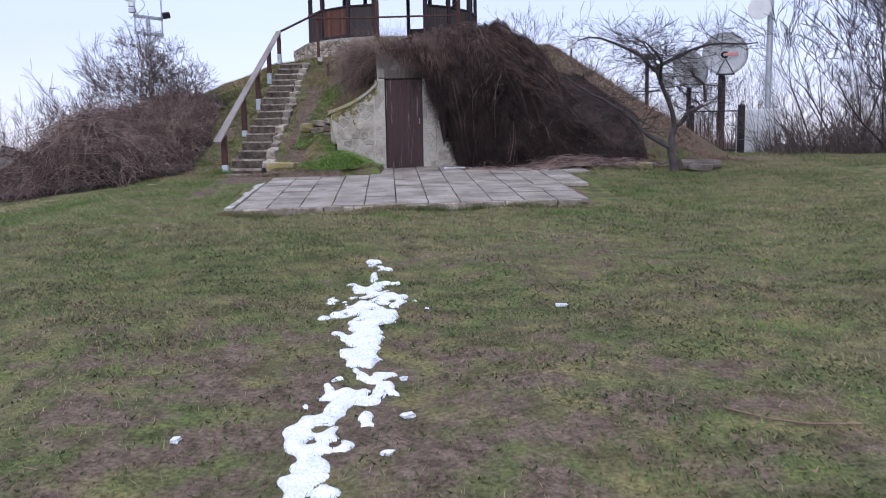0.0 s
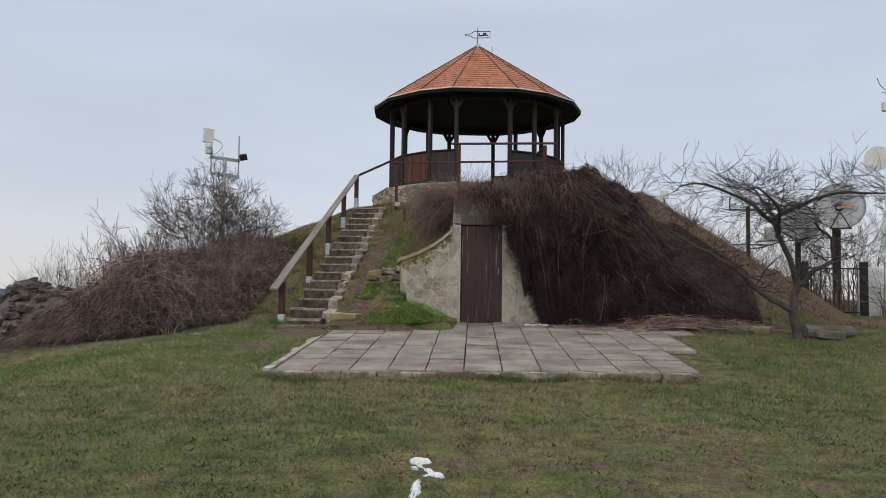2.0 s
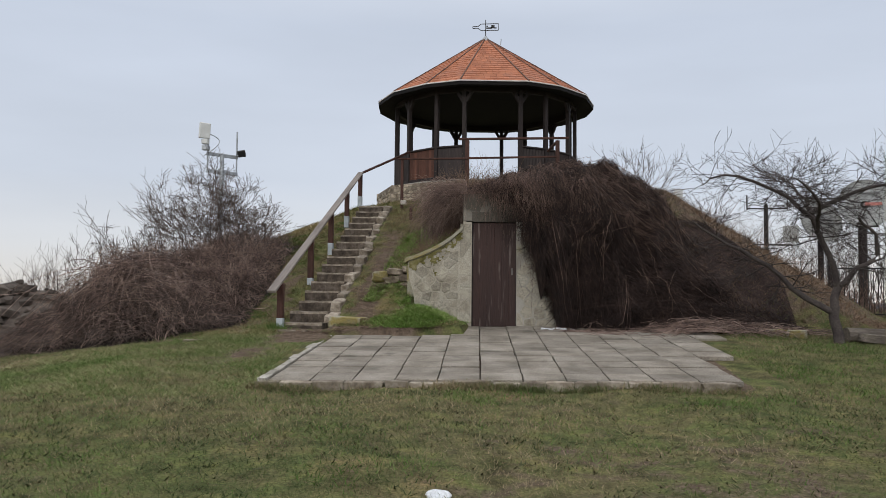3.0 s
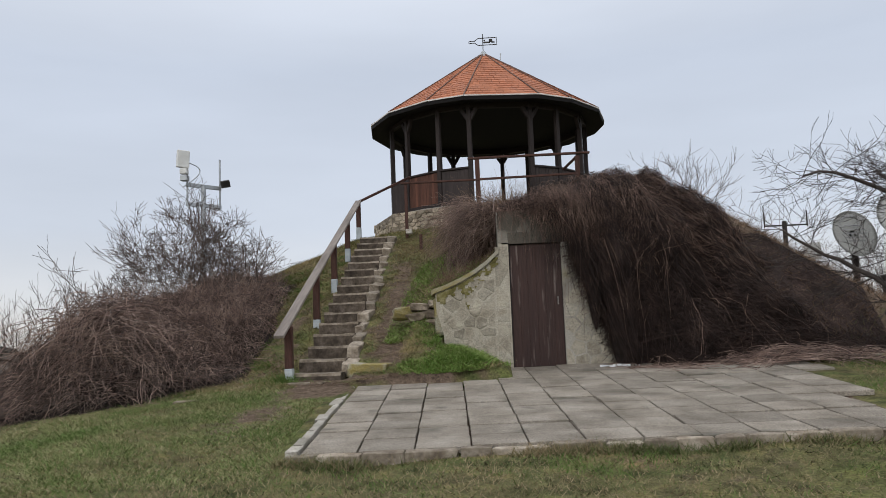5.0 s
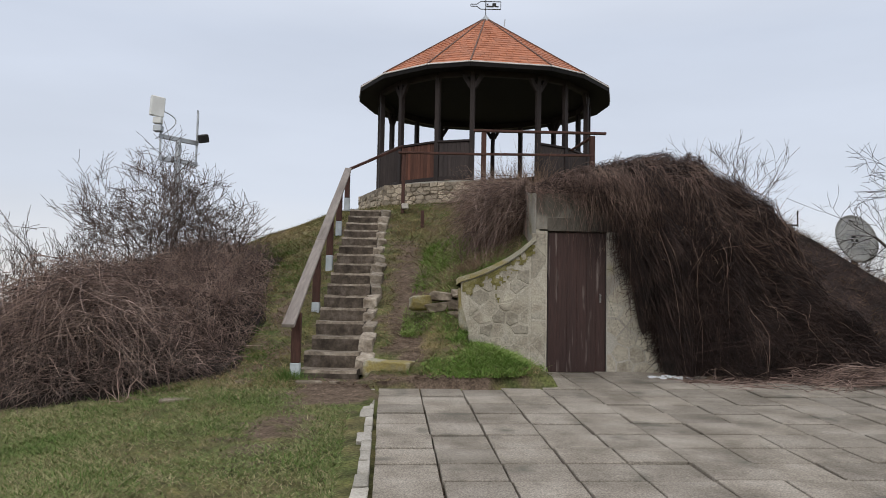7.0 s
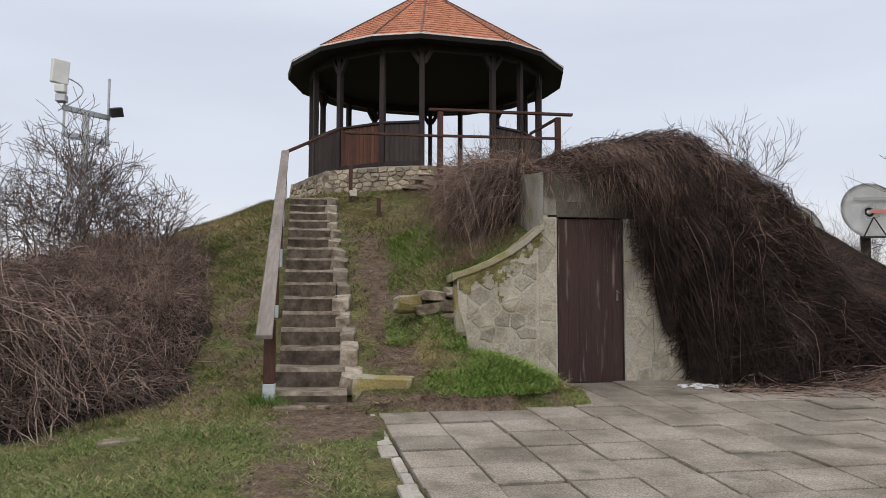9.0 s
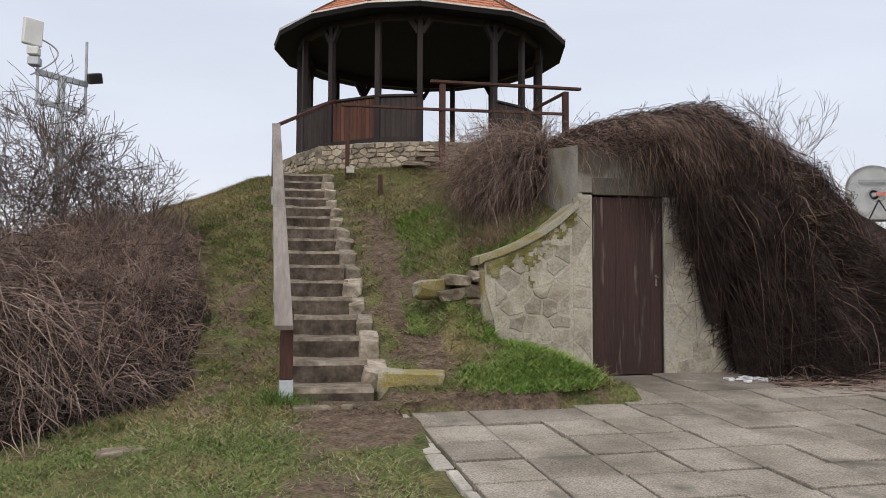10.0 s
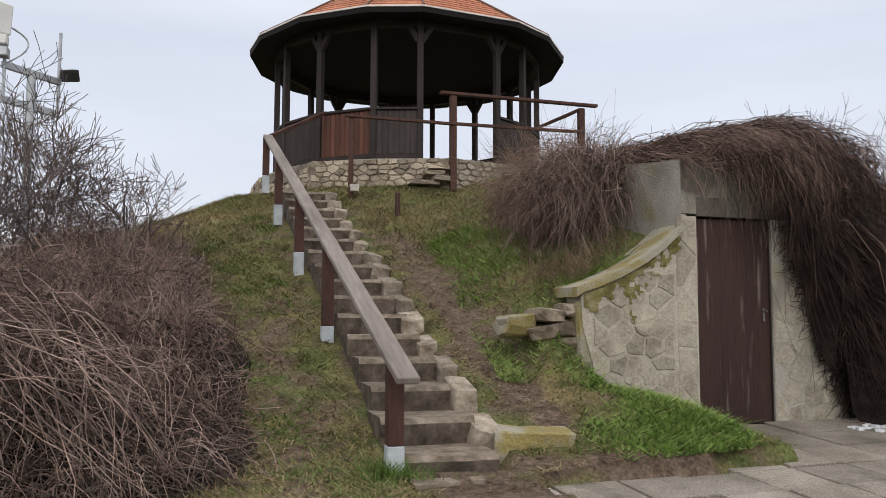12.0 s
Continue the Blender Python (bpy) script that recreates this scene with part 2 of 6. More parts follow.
def ground_material():
    """Winter lawn: green and straw patches, bare brown soil where feet have worn it, greener under the paving's edge."""
    m = bpy.data.materials.new("winter_lawn")
    m.use_nodes = True
    n, l = m.node_tree.nodes, m.node_tree.links
    b = n["Principled BSDF"]
    b.inputs["Roughness"].default_value, b.inputs["Specular IOR Level"].default_value = 1.0, 0.1
    geo = n.new("ShaderNodeNewGeometry")

    def noise_tex(scale, detail=5):
        t = n.new("ShaderNodeTexNoise")
        t.inputs["Scale"].default_value, t.inputs["Detail"].default_value = scale, detail
        l.new(geo.outputs["Position"], t.inputs["Vector"])
        return t.outputs[0]

    def ramp(src, stops):
        r = n.new("ShaderNodeValToRGB")
        es = r.color_ramp.elements
        es[0].position, es[0].color = stops[0][0], (*stops[0][1], 1)
        es[1].position, es[1].color = stops[-1][0], (*stops[-1][1], 1)
        for p, c in stops[1:-1]:
            es.new(p).color = (*c, 1)
        l.new(src, r.inputs[0])
        return r.outputs[0]

    def mix(fac, a, c, mode="MIX"):
        x = n.new("ShaderNodeMix")
        x.data_type, x.blend_type = "RGBA", mode
        if isinstance(fac, float):
            x.inputs["Factor"].default_value = fac
        else:
            l.new(fac, x.inputs["Factor"])
        for s, v in (("A", a), ("B", c)):
            if isinstance(v, tuple):
                x.inputs[s].default_value = (*v, 1)
            else:
                l.new(v, x.inputs[s])
        return x.outputs["Result"]

    big = ramp(noise_tex(0.8, 9), [(0.3, (0.088, 0.104, 0.036)), (0.45, (0.125, 0.112, 0.055)), (0.55, (0.088, 0.106, 0.038)), (0.72, (0.165, 0.127, 0.07))])
    mid = ramp(noise_tex(4.0), [(0.3, (0.5, 0.48, 0.48)), (0.5, (1.0, 1.0, 1.0)), (0.7, (1.45, 1.35, 1.25))])
    fine = ramp(noise_tex(38.0), [(0.3, (0.55, 0.55, 0.55)), (0.7, (1.4, 1.4, 1.4))])
    lawn = mix(1.0, mix(1.0, big, mid, "MULTIPLY"), fine, "MULTIPLY")
    soil = mix(1.0, ramp(noise_tex(9.0), [(0.3, (0.075, 0.053, 0.038)), (0.7, (0.165, 0.122, 0.091))]), fine, "MULTIPLY")
    attr = n.new("ShaderNodeAttribute")
    attr.attribute_name = "soil"
    edge = n.new("ShaderNodeMath")
    edge.operation = "ADD"
    l.new(attr.outputs["Fac"], edge.inputs[0])
    wob = n.new("ShaderNodeMapRange")
    wob.inputs["To Min"].default_value, wob.inputs["To Max"].default_value = -1.1, 1.1
    l.new(noise_tex(3.2), wob.inputs["Value"])
    l.new(wob.outputs[0], edge.inputs[1])
    cut = n.new("ShaderNodeMapRange")
    cut.inputs["From Min"].default_value, cut.inputs["From Max"].default_value = 0.3, 0.7
    l.new(edge.outputs[0], cut.inputs["Value"])
    l.new(mix(cut.outputs[0], lawn, soil), b.inputs["Base Color"])
    bp = n.new("ShaderNodeBump")
    bp.inputs["Strength"].default_value, bp.inputs["Distance"].default_value = 0.8, 0.03
    l.new(noise_tex(30.0), bp.inputs["Height"])
    l.new(bp.outputs[0], b.inputs["Normal"])
    return m


def blade_material(name, stops):
    """Grass blades, coloured by the blade and by broad patches of ground."""
    m = bpy.data.materials.new(name)
    m.use_nodes = True
    n, l = m.node_tree.nodes, m.node_tree.links
    b = n["Principled BSDF"]
    b.inputs["Roughness"].default_value, b.inputs["Specular IOR Level"].default_value = 0.8, 0.15
    geo = n.new("ShaderNodeNewGeometry")
    t = n.new("ShaderNodeTexNoise")
    t.inputs["Scale"].default_value, t.inputs["Detail"].default_value = 0.55, 4
    l.new(geo.outputs["Position"], t.inputs["Vector"])
    a = n.new("ShaderNodeMath")
    a.operation = "MULTIPLY_ADD"
    a.inputs[1].default_value = 0.45
    l.new(geo.outputs["Random Per Island"], a.inputs[0])
    l.new(t.outputs[0], a.inputs[2])
    r = n.new("ShaderNodeValToRGB")
    es = r.color_ramp.elements
    es[0].position, es[0].color = stops[0][0], (*stops[0][1], 1)
    es[1].position, es[1].color = stops[-1][0], (*stops[-1][1], 1)
    for p, c in stops[1:-1]:
        es.new(p).color = (*c, 1)
    l.new(a.outputs[0], r.inputs[0])
    l.new(r.outputs[0], b.inputs["Base Color"])
    return m


M_GROUND = ground_material()
M_BLADE = blade_material("winter_grass_blades", [(0.4, (0.052, 0.08, 0.025)), (0.6, (0.108, 0.13, 0.05)), (0.78, (0.165, 0.148, 0.076)), (1.0, (0.32, 0.25, 0.155))])
M_SLOPE = blade_material("yellowed_slope_grass", [(0.4, (0.065, 0.075, 0.025)), (0.58, (0.15, 0.15, 0.056)), (0.76, (0.24, 0.195, 0.09)), (1.0, (0.4, 0.3, 0.18))])
M_GREEN = blade_material("fresh_green_leaves", [(0.4, (0.06, 0.11, 0.022)), (0.7, (0.09, 0.155, 0.035)), (0.95, (0.16, 0.2, 0.07))])

M_WEED = blade_material("weed_leaves", [(0.4, (0.11, 0.19, 0.036)), (0.7, (0.175, 0.275, 0.062)), (0.95, (0.28, 0.33, 0.125))])
M_CRUST = surf("yellow_green_moss_crust", [(0.085, 0.075, 0.026), (0.16, 0.14, 0.05), (0.25, 0.22, 0.12)], 9, 1.0, 0.6, 70)
M_MOSS = blade_material("dark_moss", [(0.4, (0.03, 0.045, 0.015)), (0.7, (0.055, 0.065, 0.026)), (0.95, (0.085, 0.075, 0.04))])
M_LUSH = blade_material("lush_grass_blades", [(0.4, (0.11, 0.165, 0.046)), (0.7, (0.18, 0.225, 0.08)), (0.88, (0.27, 0.26, 0.125)), (0.99, (0.4, 0.34, 0.21))])


# ---- building helpers ----
def base_of(ob):
    p = Vector((0, 0, 0))
    while ob is not None:
        p += ob.location
        ob = ob.parent
    return p


def thing(name, base, label, category, group="", kind=""):
    """An empty at the base of a thing, to carry its parts."""
    ob = new(name)
    ob.empty_display_size = 0.1
    ob.location = base
    return tagged(ob, label, category, group, kind)


def link_mesh(name, me, material, parent=None, label="", category="", group="", kind="", smooth=False):
    if material:
        me.materials.append(material)
    if smooth:
        me.shade_smooth()
    ob = new(name, me)
    if parent is not None:
        me.transform(Matrix.Translation(-base_of(parent)))
        ob.parent = parent
    return tagged(ob, label, category, group, kind)


def part(name, bm, material, parent, label="", smooth=False):
    """Links a bmesh, built in world coordinates, as one mesh under a thing or a part."""
    me = bpy.data.meshes.new(name)
    bm.normal_update()
    bm.to_mesh(me)
    bm.free()
    return link_mesh(name, me, material, parent, label, smooth=smooth)


def solo(name, bm, material, label, category="", group="", kind="", smooth=False):
    """A thing or a piece of the setting that is one mesh."""
    me = bpy.data.meshes.new(name)
    bm.normal_update()
    bm.to_mesh(me)
    bm.free()
    return link_mesh(name, me, material, None, label, category, group, kind, smooth)


def box(bm, x0, x1, y0, y1, z0, z1, bevel=0.0, m=None):
    vs = bmesh.ops.create_cube(bm, size=1.0)["verts"]
    t = Matrix.Translation(((x0 + x1) / 2, (y0 + y1) / 2, (z0 + z1) / 2)) @ Matrix.Diagonal((x1 - x0, y1 - y0, z1 - z0, 1))
    bmesh.ops.transform(bm, matrix=(m @ t) if m else t, verts=vs)
    if bevel:
        es = list({e for v in vs for e in v.link_edges})
        bmesh.ops.bevel(bm, geom=es, offset=bevel, segments=1, affect="EDGES")
    return bm


def beam(bm, p, q, w, h, bevel=0.006):
    """A bar from p to q, w across and h high."""
    p, q = Vector(p), Vector(q)
    d = q - p
    z = Vector((0, 0, 1)) if abs(d.normalized().z) < 0.95 else Vector((0, 1, 0))
    x = d.normalized()
    y = z.cross(x).normalized()
    z = x.cross(y)
    m = Matrix((x, y, z)).transposed().to_4x4()
    m.translation = p
    return box(bm, 0, d.length, -w / 2, w / 2, -h / 2, h / 2, bevel, m)


def tube(bm, p, q, r, r2=None, seg=10):
    p, q = Vector(p), Vector(q)
    d = q - p
    m = Matrix.Translation((p + q) / 2) @ d.to_track_quat("Z", "Y").to_matrix().to_4x4()
    bmesh.ops.create_cone(bm, cap_ends=True, segments=seg, radius1=r, radius2=r if r2 is None else r2, depth=d.length, matrix=m)
    return bm


def rock(sx, sy, sz, seed, m, cuts=2, amount=0.12, edge=0.07):
    """A rough stone: a bevelled block, cut finer and pushed about."""
    bm = bmesh.new()
    bmesh.ops.create_cube(bm, size=1.0)
    bmesh.ops.bevel(bm, geom=bm.edges[:], offset=edge, segments=1, affect="EDGES")
    if cuts:
        bmesh.ops.subdivide_edges(bm, edges=bm.edges[:], cuts=cuts - 1 if cuts > 1 else 1, use_grid_fill=True)
    for v in bm.verts:
        o = noise.noise_vector(v.co * 1.6 + Vector((seed * 7.3, seed * 3.1, seed)))
        v.co += o * amount
        v.co = Vector((v.co.x * sx, v.co.y * sy, v.co.z * sz))
    bmesh.ops.transform(bm, matrix=m, verts=bm.verts[:])
    return bm


def poly_mesh(name, verts, faces):
    me = bpy.data.meshes.new(name)
    me.from_pydata(verts, [], faces)
    me.update()
    return me


def strand_mesh(name, paths, radii, sides=3):
    """Thin tubes along many polylines: paths (n, k, 3), radii (n, k)."""
    P, R = np.asarray(paths, float), np.asarray(radii, float)
    n, k, _ = P.shape
    d = np.gradient(P, axis=1)
    d /= np.linalg.norm(d, axis=2, keepdims=True) + 1e-9
    ref = np.where(np.abs(d[..., 2:3]) > 0.9, np.array([1.0, 0, 0]), np.array([0, 0, 1.0]))
    u = np.cross(d, ref)
    u /= np.linalg.norm(u, axis=2, keepdims=True) + 1e-9
    w = np.cross(d, u)
    ang = np.arange(sides) * 2 * np.pi / sides
    V = P[:, :, None, :] + R[:, :, None, None] * (np.cos(ang)[None, None, :, None] * u[:, :, None, :] + np.sin(ang)[None, None, :, None] * w[:, :, None, :])
    idx = np.arange(n * k * sides).reshape(n, k, sides)
    a, b = idx[:, :-1, :], idx[:, 1:, :]
    F = np.stack([a, np.roll(a, -1, axis=2), np.roll(b, -1, axis=2), b], axis=-1).reshape(-1, 4)
    me = bpy.data.meshes.new(name)
    nv, nf = n * k * sides, len(F)
    me.vertices.add(nv)
    me.vertices.foreach_set("co", V.reshape(-1).astype(np.float32))
    me.loops.add(nf * 4)
    me.loops.foreach_set("vertex_index", F.reshape(-1).astype(np.int32))
    me.polygons.add(nf)
    me.polygons.foreach_set("loop_start", (np.arange(nf) * 4).astype(np.int32))
    me.update(calc_edges=True)
    return me


def smooth(a, b, x):
    t = np.clip((np.asarray(x, float) - a) / (b - a), 0, 1)
    return t * t * (3 - 2 * t)


# ---- the lie of the land ----
CX, CY = -1.61, 29.07            # the hill's and the pavilion's middle
PAVE_S, PAVE_C = 0.0726, 0.81 - 0.0726 * 12.45


def wobble(x, y):
    return 0.03 * np.sin(1.3 * x + 0.7 * y) * np.cos(0.9 * y - 0.4 * x) + 0.015 * np.sin(3.1 * x - 1.7 * y + 1) + 0.012 * np.sin(2.3 * y + 4.1 * x)


def land(x, y):
    """Height of the ground."""
    x, y = np.asarray(x, float), np.asarray(y, float)
    far = np.hypot(x, y - 15)
    base = np.interp(y, [-30, 0, 6, 12, 17, 19.5, 32], [-2.0, 0.0, 0.4, 0.70, 1.17, 1.3, 1.45])
    base = base - 0.11 * np.clip(-5.5 - x, 0, 12) * smooth(6, 14, y)
    base = base - 0.09 * np.clip(far - 34, 0, 220)
    r = np.hypot(x - CX, y - CY)
    steep = 0.418 + 0.42 * smooth(0.1, 0.8, (x - CX) / (r + 1e-6))
    cone = 4.5 - steep * np.clip(r - 4.2, 0, None) + 0.02 * np.clip(r - 10, 0, 6) ** 2 * 0.3 * (x < CX + 3)
    cone = np.minimum(cone, 4.5)
    cap = base + 5 * smooth(-1.25, -2.6, x) + 5 * smooth(18.85, 19.0, y) + 5 * smooth(3.0, 6.0, x)
    cone = np.minimum(cone, cap)
    cone = np.minimum(cone, base + 0.36 * smooth(-1.15, -2.3, x) + 6 * smooth(-2.35, -3.1, x) + 5 * smooth(18.85, 19.0, y) + 5 * smooth(3.0, 6.0, x))
    side = np.minimum(3.08 - 0.5 * np.clip(-1.45 - x, 0, None) ** 0.9, 3.6 - 0.62 * np.clip(x - 2.4, 0, None))
    side = side - 0.35 * np.clip(20.5 - y, 0, 2) * smooth(-2.5, -3.2, x)
    side = side + 0.3 * np.clip(y - 19.0, 0, 5)
    front = np.where(x < -2.45, 1.92 + 1.15 * (y - 18.45), 1.1 + 1.0 * (y - 18.3))
    front = np.where((x > -2.5) & (x < 0.9), np.where(y > 18.86, 9.0, -9.0), front)
    berm = np.where(y < 27, np.minimum(side, front), -9)
    k = 0.12
    m = np.maximum(base, cone)
    s = k * np.logaddexp(base / k, cone / k)
    h = np.where(np.abs(base - cone) < 1.0, s, m)
    h = np.maximum(h, berm)
    flight = np.abs(x + 4.13 + 0.036 * (y - 17.1)) < 0.42
    h = np.where(flight & (y > 17.0) & (y < 25.0), np.minimum(h, 1.06 + 0.4 * (y - 17.08)), h)
    paved = PAVE_C + PAVE_S * y - 0.06
    u = x + 3.34 + 0.065 * (y - 12.5)
    v = y - 12.5 - 0.065 * (x + 3.34)
    on = (u > 0.1) & (u < 5.3) & (v > 0.1) & (v < 4.42) | (x > -1.3) & (x < 0.8) & (y > 15) & (y < 18.8) | (x > -1.3) & (x < 2.3) & (y > 15) & (y < 18.0)
    h = np.where(on, np.minimum(h, paved), h + wobble(x, y) * smooth(0.2, 1.2, np.abs(y - 15.2) - 2.0 + 1.0))
    return h


def land_at(x, y):
    return float(land(x, y))


def soil_at(x, y):
    """How bare the ground is: trodden soil at the stairs' foot and beside them, under bushes."""
    s = 1.15 * np.exp(-(((x + 3.95) / 0.62) ** 2 + ((y - 16.35) / 0.85) ** 2))
    s = np.maximum(s, 0.85 * np.exp(-(((x + 4.3) / 0.4) ** 2 + ((y - 14.7) / 1.3) ** 2)))
    s = np.maximum(s, 0.85 * np.exp(-(((x + 3.22 + 0.03 * (y - 18)) / 0.4) ** 2)) * smooth(17.0, 17.6, y) * smooth(24, 21, y))
    s = np.maximum(s, 0.62 * np.exp(-(((x + 5.15) / 0.4) ** 2)) * smooth(16.0, 17.0, y) * smooth(22.5, 20, y))
    s = np.maximum(s, 0.6 * np.exp(-(((x + 0.7) / 3.6) ** 2 + ((y - 4.2) / 2.2) ** 2)))
    s = np.maximum(s, 0.42 * np.exp(-(((x - 1.2) / 2.0) ** 2 + ((y - 8.5) / 3.0) ** 2)))
    s = np.maximum(s, 0.36 * np.exp(-(((x + 4.2) / 2.4) ** 2)) * smooth(17.0, 18.0, y) * smooth(26, 24, y))
    s = np.maximum(s, 0.95 * np.exp(-(((y - 16.93 + 0.1 * (x + 2.4)) / 0.14) ** 2)) * smooth(-3.9, -3.6, x) * smooth(-1.2, -1.5, x))
    s = np.maximum(s, 0.9 * smooth(-7.0, -8.0, x) * smooth(16.6, 18.4, y))
    s = np.maximum(s, 1.5 * ((x > -3.2) & (x < 2.4) & (y > 12.6) & (y < 16.4)))
    s = np.maximum(s, 1.5 * ((x > -1.2) & (x < 2.4) & (y > 16) & (y < 18.4)))
    s = np.maximum(s, 0.8 * smooth(2.6, 3.4, x) * smooth(18.0, 19.5, y) * smooth(9.5, 7.0, x))
    return s


def spread(stops, steps):
    out = []
    for (a, b), n in zip(zip(stops, stops[1:]), steps):
        out += list(np.linspace(a, b, n, endpoint=False))
    return np.array(out + [stops[-1]])


gx = spread([-900, -200, -60, -25, -12, -6, 4, 8, 14, 30, 70, 200, 900], [4, 8, 14, 22, 40, 84, 26, 20, 16, 14, 8, 4])
gy = spread([-900, -200, -60, -20, -4, 2, 12, 26, 34, 60, 120, 300, 900], [4, 7, 10, 16, 20, 50, 112, 26, 20, 14, 8, 4])
GX, GY = np.meshgrid(gx, gy)
GZ = land(GX, GY)
gv = np.stack([GX, GY, GZ], -1).reshape(-1, 3)
nx, ny = len(gx), len(gy)
gi = np.arange(nx * ny).reshape(ny, nx)
gf = np.stack([gi[:-1, :-1], gi[:-1, 1:], gi[1:, 1:], gi[1:, :-1]], -1).reshape(-1, 4)
ground_mesh = poly_mesh("ground", gv.tolist(), gf.tolist())
soil_attr = ground_mesh.attributes.new("soil", "FLOAT", "POINT")
soil_attr.data.foreach_set("value", soil_at(GX, GY).reshape(-1).astype(np.float32))
link_mesh("ground", ground_mesh, M_GROUND, None, "short winter lawn and grassy hill with bare brown soil", "ground", kind="structure", smooth=True)

# ---- the cellar front ----
FY = 18.5                                        # the front's face
portal = thing("wall_cellar_front", (-0.9, FY, 1.2), "rendered stone cellar front with a sloping mossy wing wall", "wall", kind="structure")


def prism(bm, outline, y0, y1):
    """An upright slab: an outline in x and z, from y0 to y1."""
    a = [bm.verts.new((x, y0, z)) for x, z in outline]
    b = [bm.verts.new((x, y1, z)) for x, z in outline]
    bm.faces.new(a)
    bm.faces.new(b[::-1])
    k = len(a)
    for i in range(k):
        bm.faces.new((a[i], b[i], b[(i + 1) % k], a[(i + 1) % k]))
    bmesh.ops.recalc_face_normals(bm, faces=bm.faces[:])
    return bm


# wing wall beside the door, its top sweeping down
sweep = [(-1.415, 3.1), (-1.62, 2.92), (-1.82, 2.78), (-2.05, 2.66), (-2.28, 2.56), (-2.47, 2.5)]
part("wing_wall", prism(bmesh.new(), [(-1.25, 1.0), (-1.25, 3.25), (-1.36, 3.25), (-1.36, 3.27)] + [(-1.415, 3.27)] + sweep + [(-2.46, 2.2), (-2.36, 1.85), (-2.31, 1.2), (-2.31, 1.0)], FY, FY + 0.45), M_MORTAR, portal)
bm = prism(bmesh.new(), [(x, z + 0.075) for x, z in sweep] + [(-2.53, 2.55), (-2.53, 2.46)] + [(x, z + 0.002) for x, z in sweep[::-1]], FY - 0.05, FY + 0.5)
part("coping", bm, M_MOSSY, portal, "yellow-green mossy sloping coping")
# upper block and its side, running back into the hill
bm = prism(bmesh.new(), [(-1.41, 3.274), (-1.252, 3.274), (-1.252, 3.44), (-0.1, 3.44), (-0.1, 3.79), (-0.9, 3.805), (-1.2, 3.79), (-1.41, 3.8)], FY - 0.006, FY + 0.46)
part("head_wall", bm, M_HEAD, portal, "grey concrete head with dark damp stains")
# the return beside the head, its top rising with the hill
bm = bmesh.new()
ledge = [(0.0, 2.75), (0.0, 3.8), (0.35, 3.84), (0.8, 3.9), (1.45, 4.02), (1.45, 2.75)]
inner = [bm.verts.new((-1.18, FY + 0.464 + max(a - 0.464, 0), z - 0.01)) for a, z in ledge]
outer = [bm.verts.new((-1.418 - 0.02 * a + 0.006 * math.sin(7 * z), FY - 0.003 + a, z)) for a, z in ledge]
bm.faces.new(outer)
bm.faces.new(inner[::-1])
for k in range(6):
    bm.faces.new((outer[k], inner[k], inner[(k + 1) % 6], outer[(k + 1) % 6]))
bmesh.ops.recalc_face_normals(bm, faces=bm.faces[:])
part("side_wall", bm, M_CONC, portal, "pale grey-green concrete return of the head")
part("lintel", box(bmesh.new(), -1.249, -0.05, FY - 0.009, FY + 0.4, 3.252, 3.4385, 0.002), M_LINTEL, portal, "dark stained concrete lintel")
part("jamb_wall", box(bmesh.new(), -0.405, 0.6, FY, FY + 0.45, 1.0, 3.247, 0.01), M_CONC, portal, "pale grey rendered wall beside the door")
# added near-black sheet for the dark behind the closed door
part("door_backing", box(bmesh.new(), -1.25, -0.405, FY + 0.3, FY + 0.45, 1.0, 3.25), M_UNDER, portal)
part("door_sill", box(bmesh.new(), -1.3, -0.35, FY - 0.1, FY + 0.3, 1.1, 1.235, 0.012), M_CONC, portal)

door = thing("door_1", (-0.83, FY + 0.06, 1.24), "closed dark brown plank door with worn peeling paint", "door", kind="structure")
rng = random.Random(4)
dx = -1.235
for i, w in enumerate((0.14, 0.135, 0.14, 0.14, 0.135, 0.135)):
    part("plank", box(bmesh.new(), dx + 0.0004, dx + w - 0.0004, FY + 0.05 + rng.uniform(0, 0.0015), FY + 0.09, 1.255 + rng.uniform(0, 0.008), 3.235, 0.002), M_DOOR, door)
    dx += w
part("frame_stile", box(bmesh.new(), -1.252, -1.228, FY + 0.03, FY + 0.12, 1.24, 3.25, 0.004), M_DARKWOOD, door)
part("frame_stile", box(bmesh.new(), -0.415, -0.403, FY + 0.03, FY + 0.12, 1.24, 3.25, 0.003), M_DARKWOOD, door)
handle = part("lock_plate", box(bmesh.new(), -0.495, -0.47, FY + 0.038, FY + 0.051, 2.24, 2.37, 0.003), M_LOCK, door, "worn metal lock plate")
part("handle", tube(bmesh.new(), (-0.482, FY + 0.036, 2.34), (-0.482, FY - 0.01, 2.34), 0.009, seg=8), M_LOCK, handle)


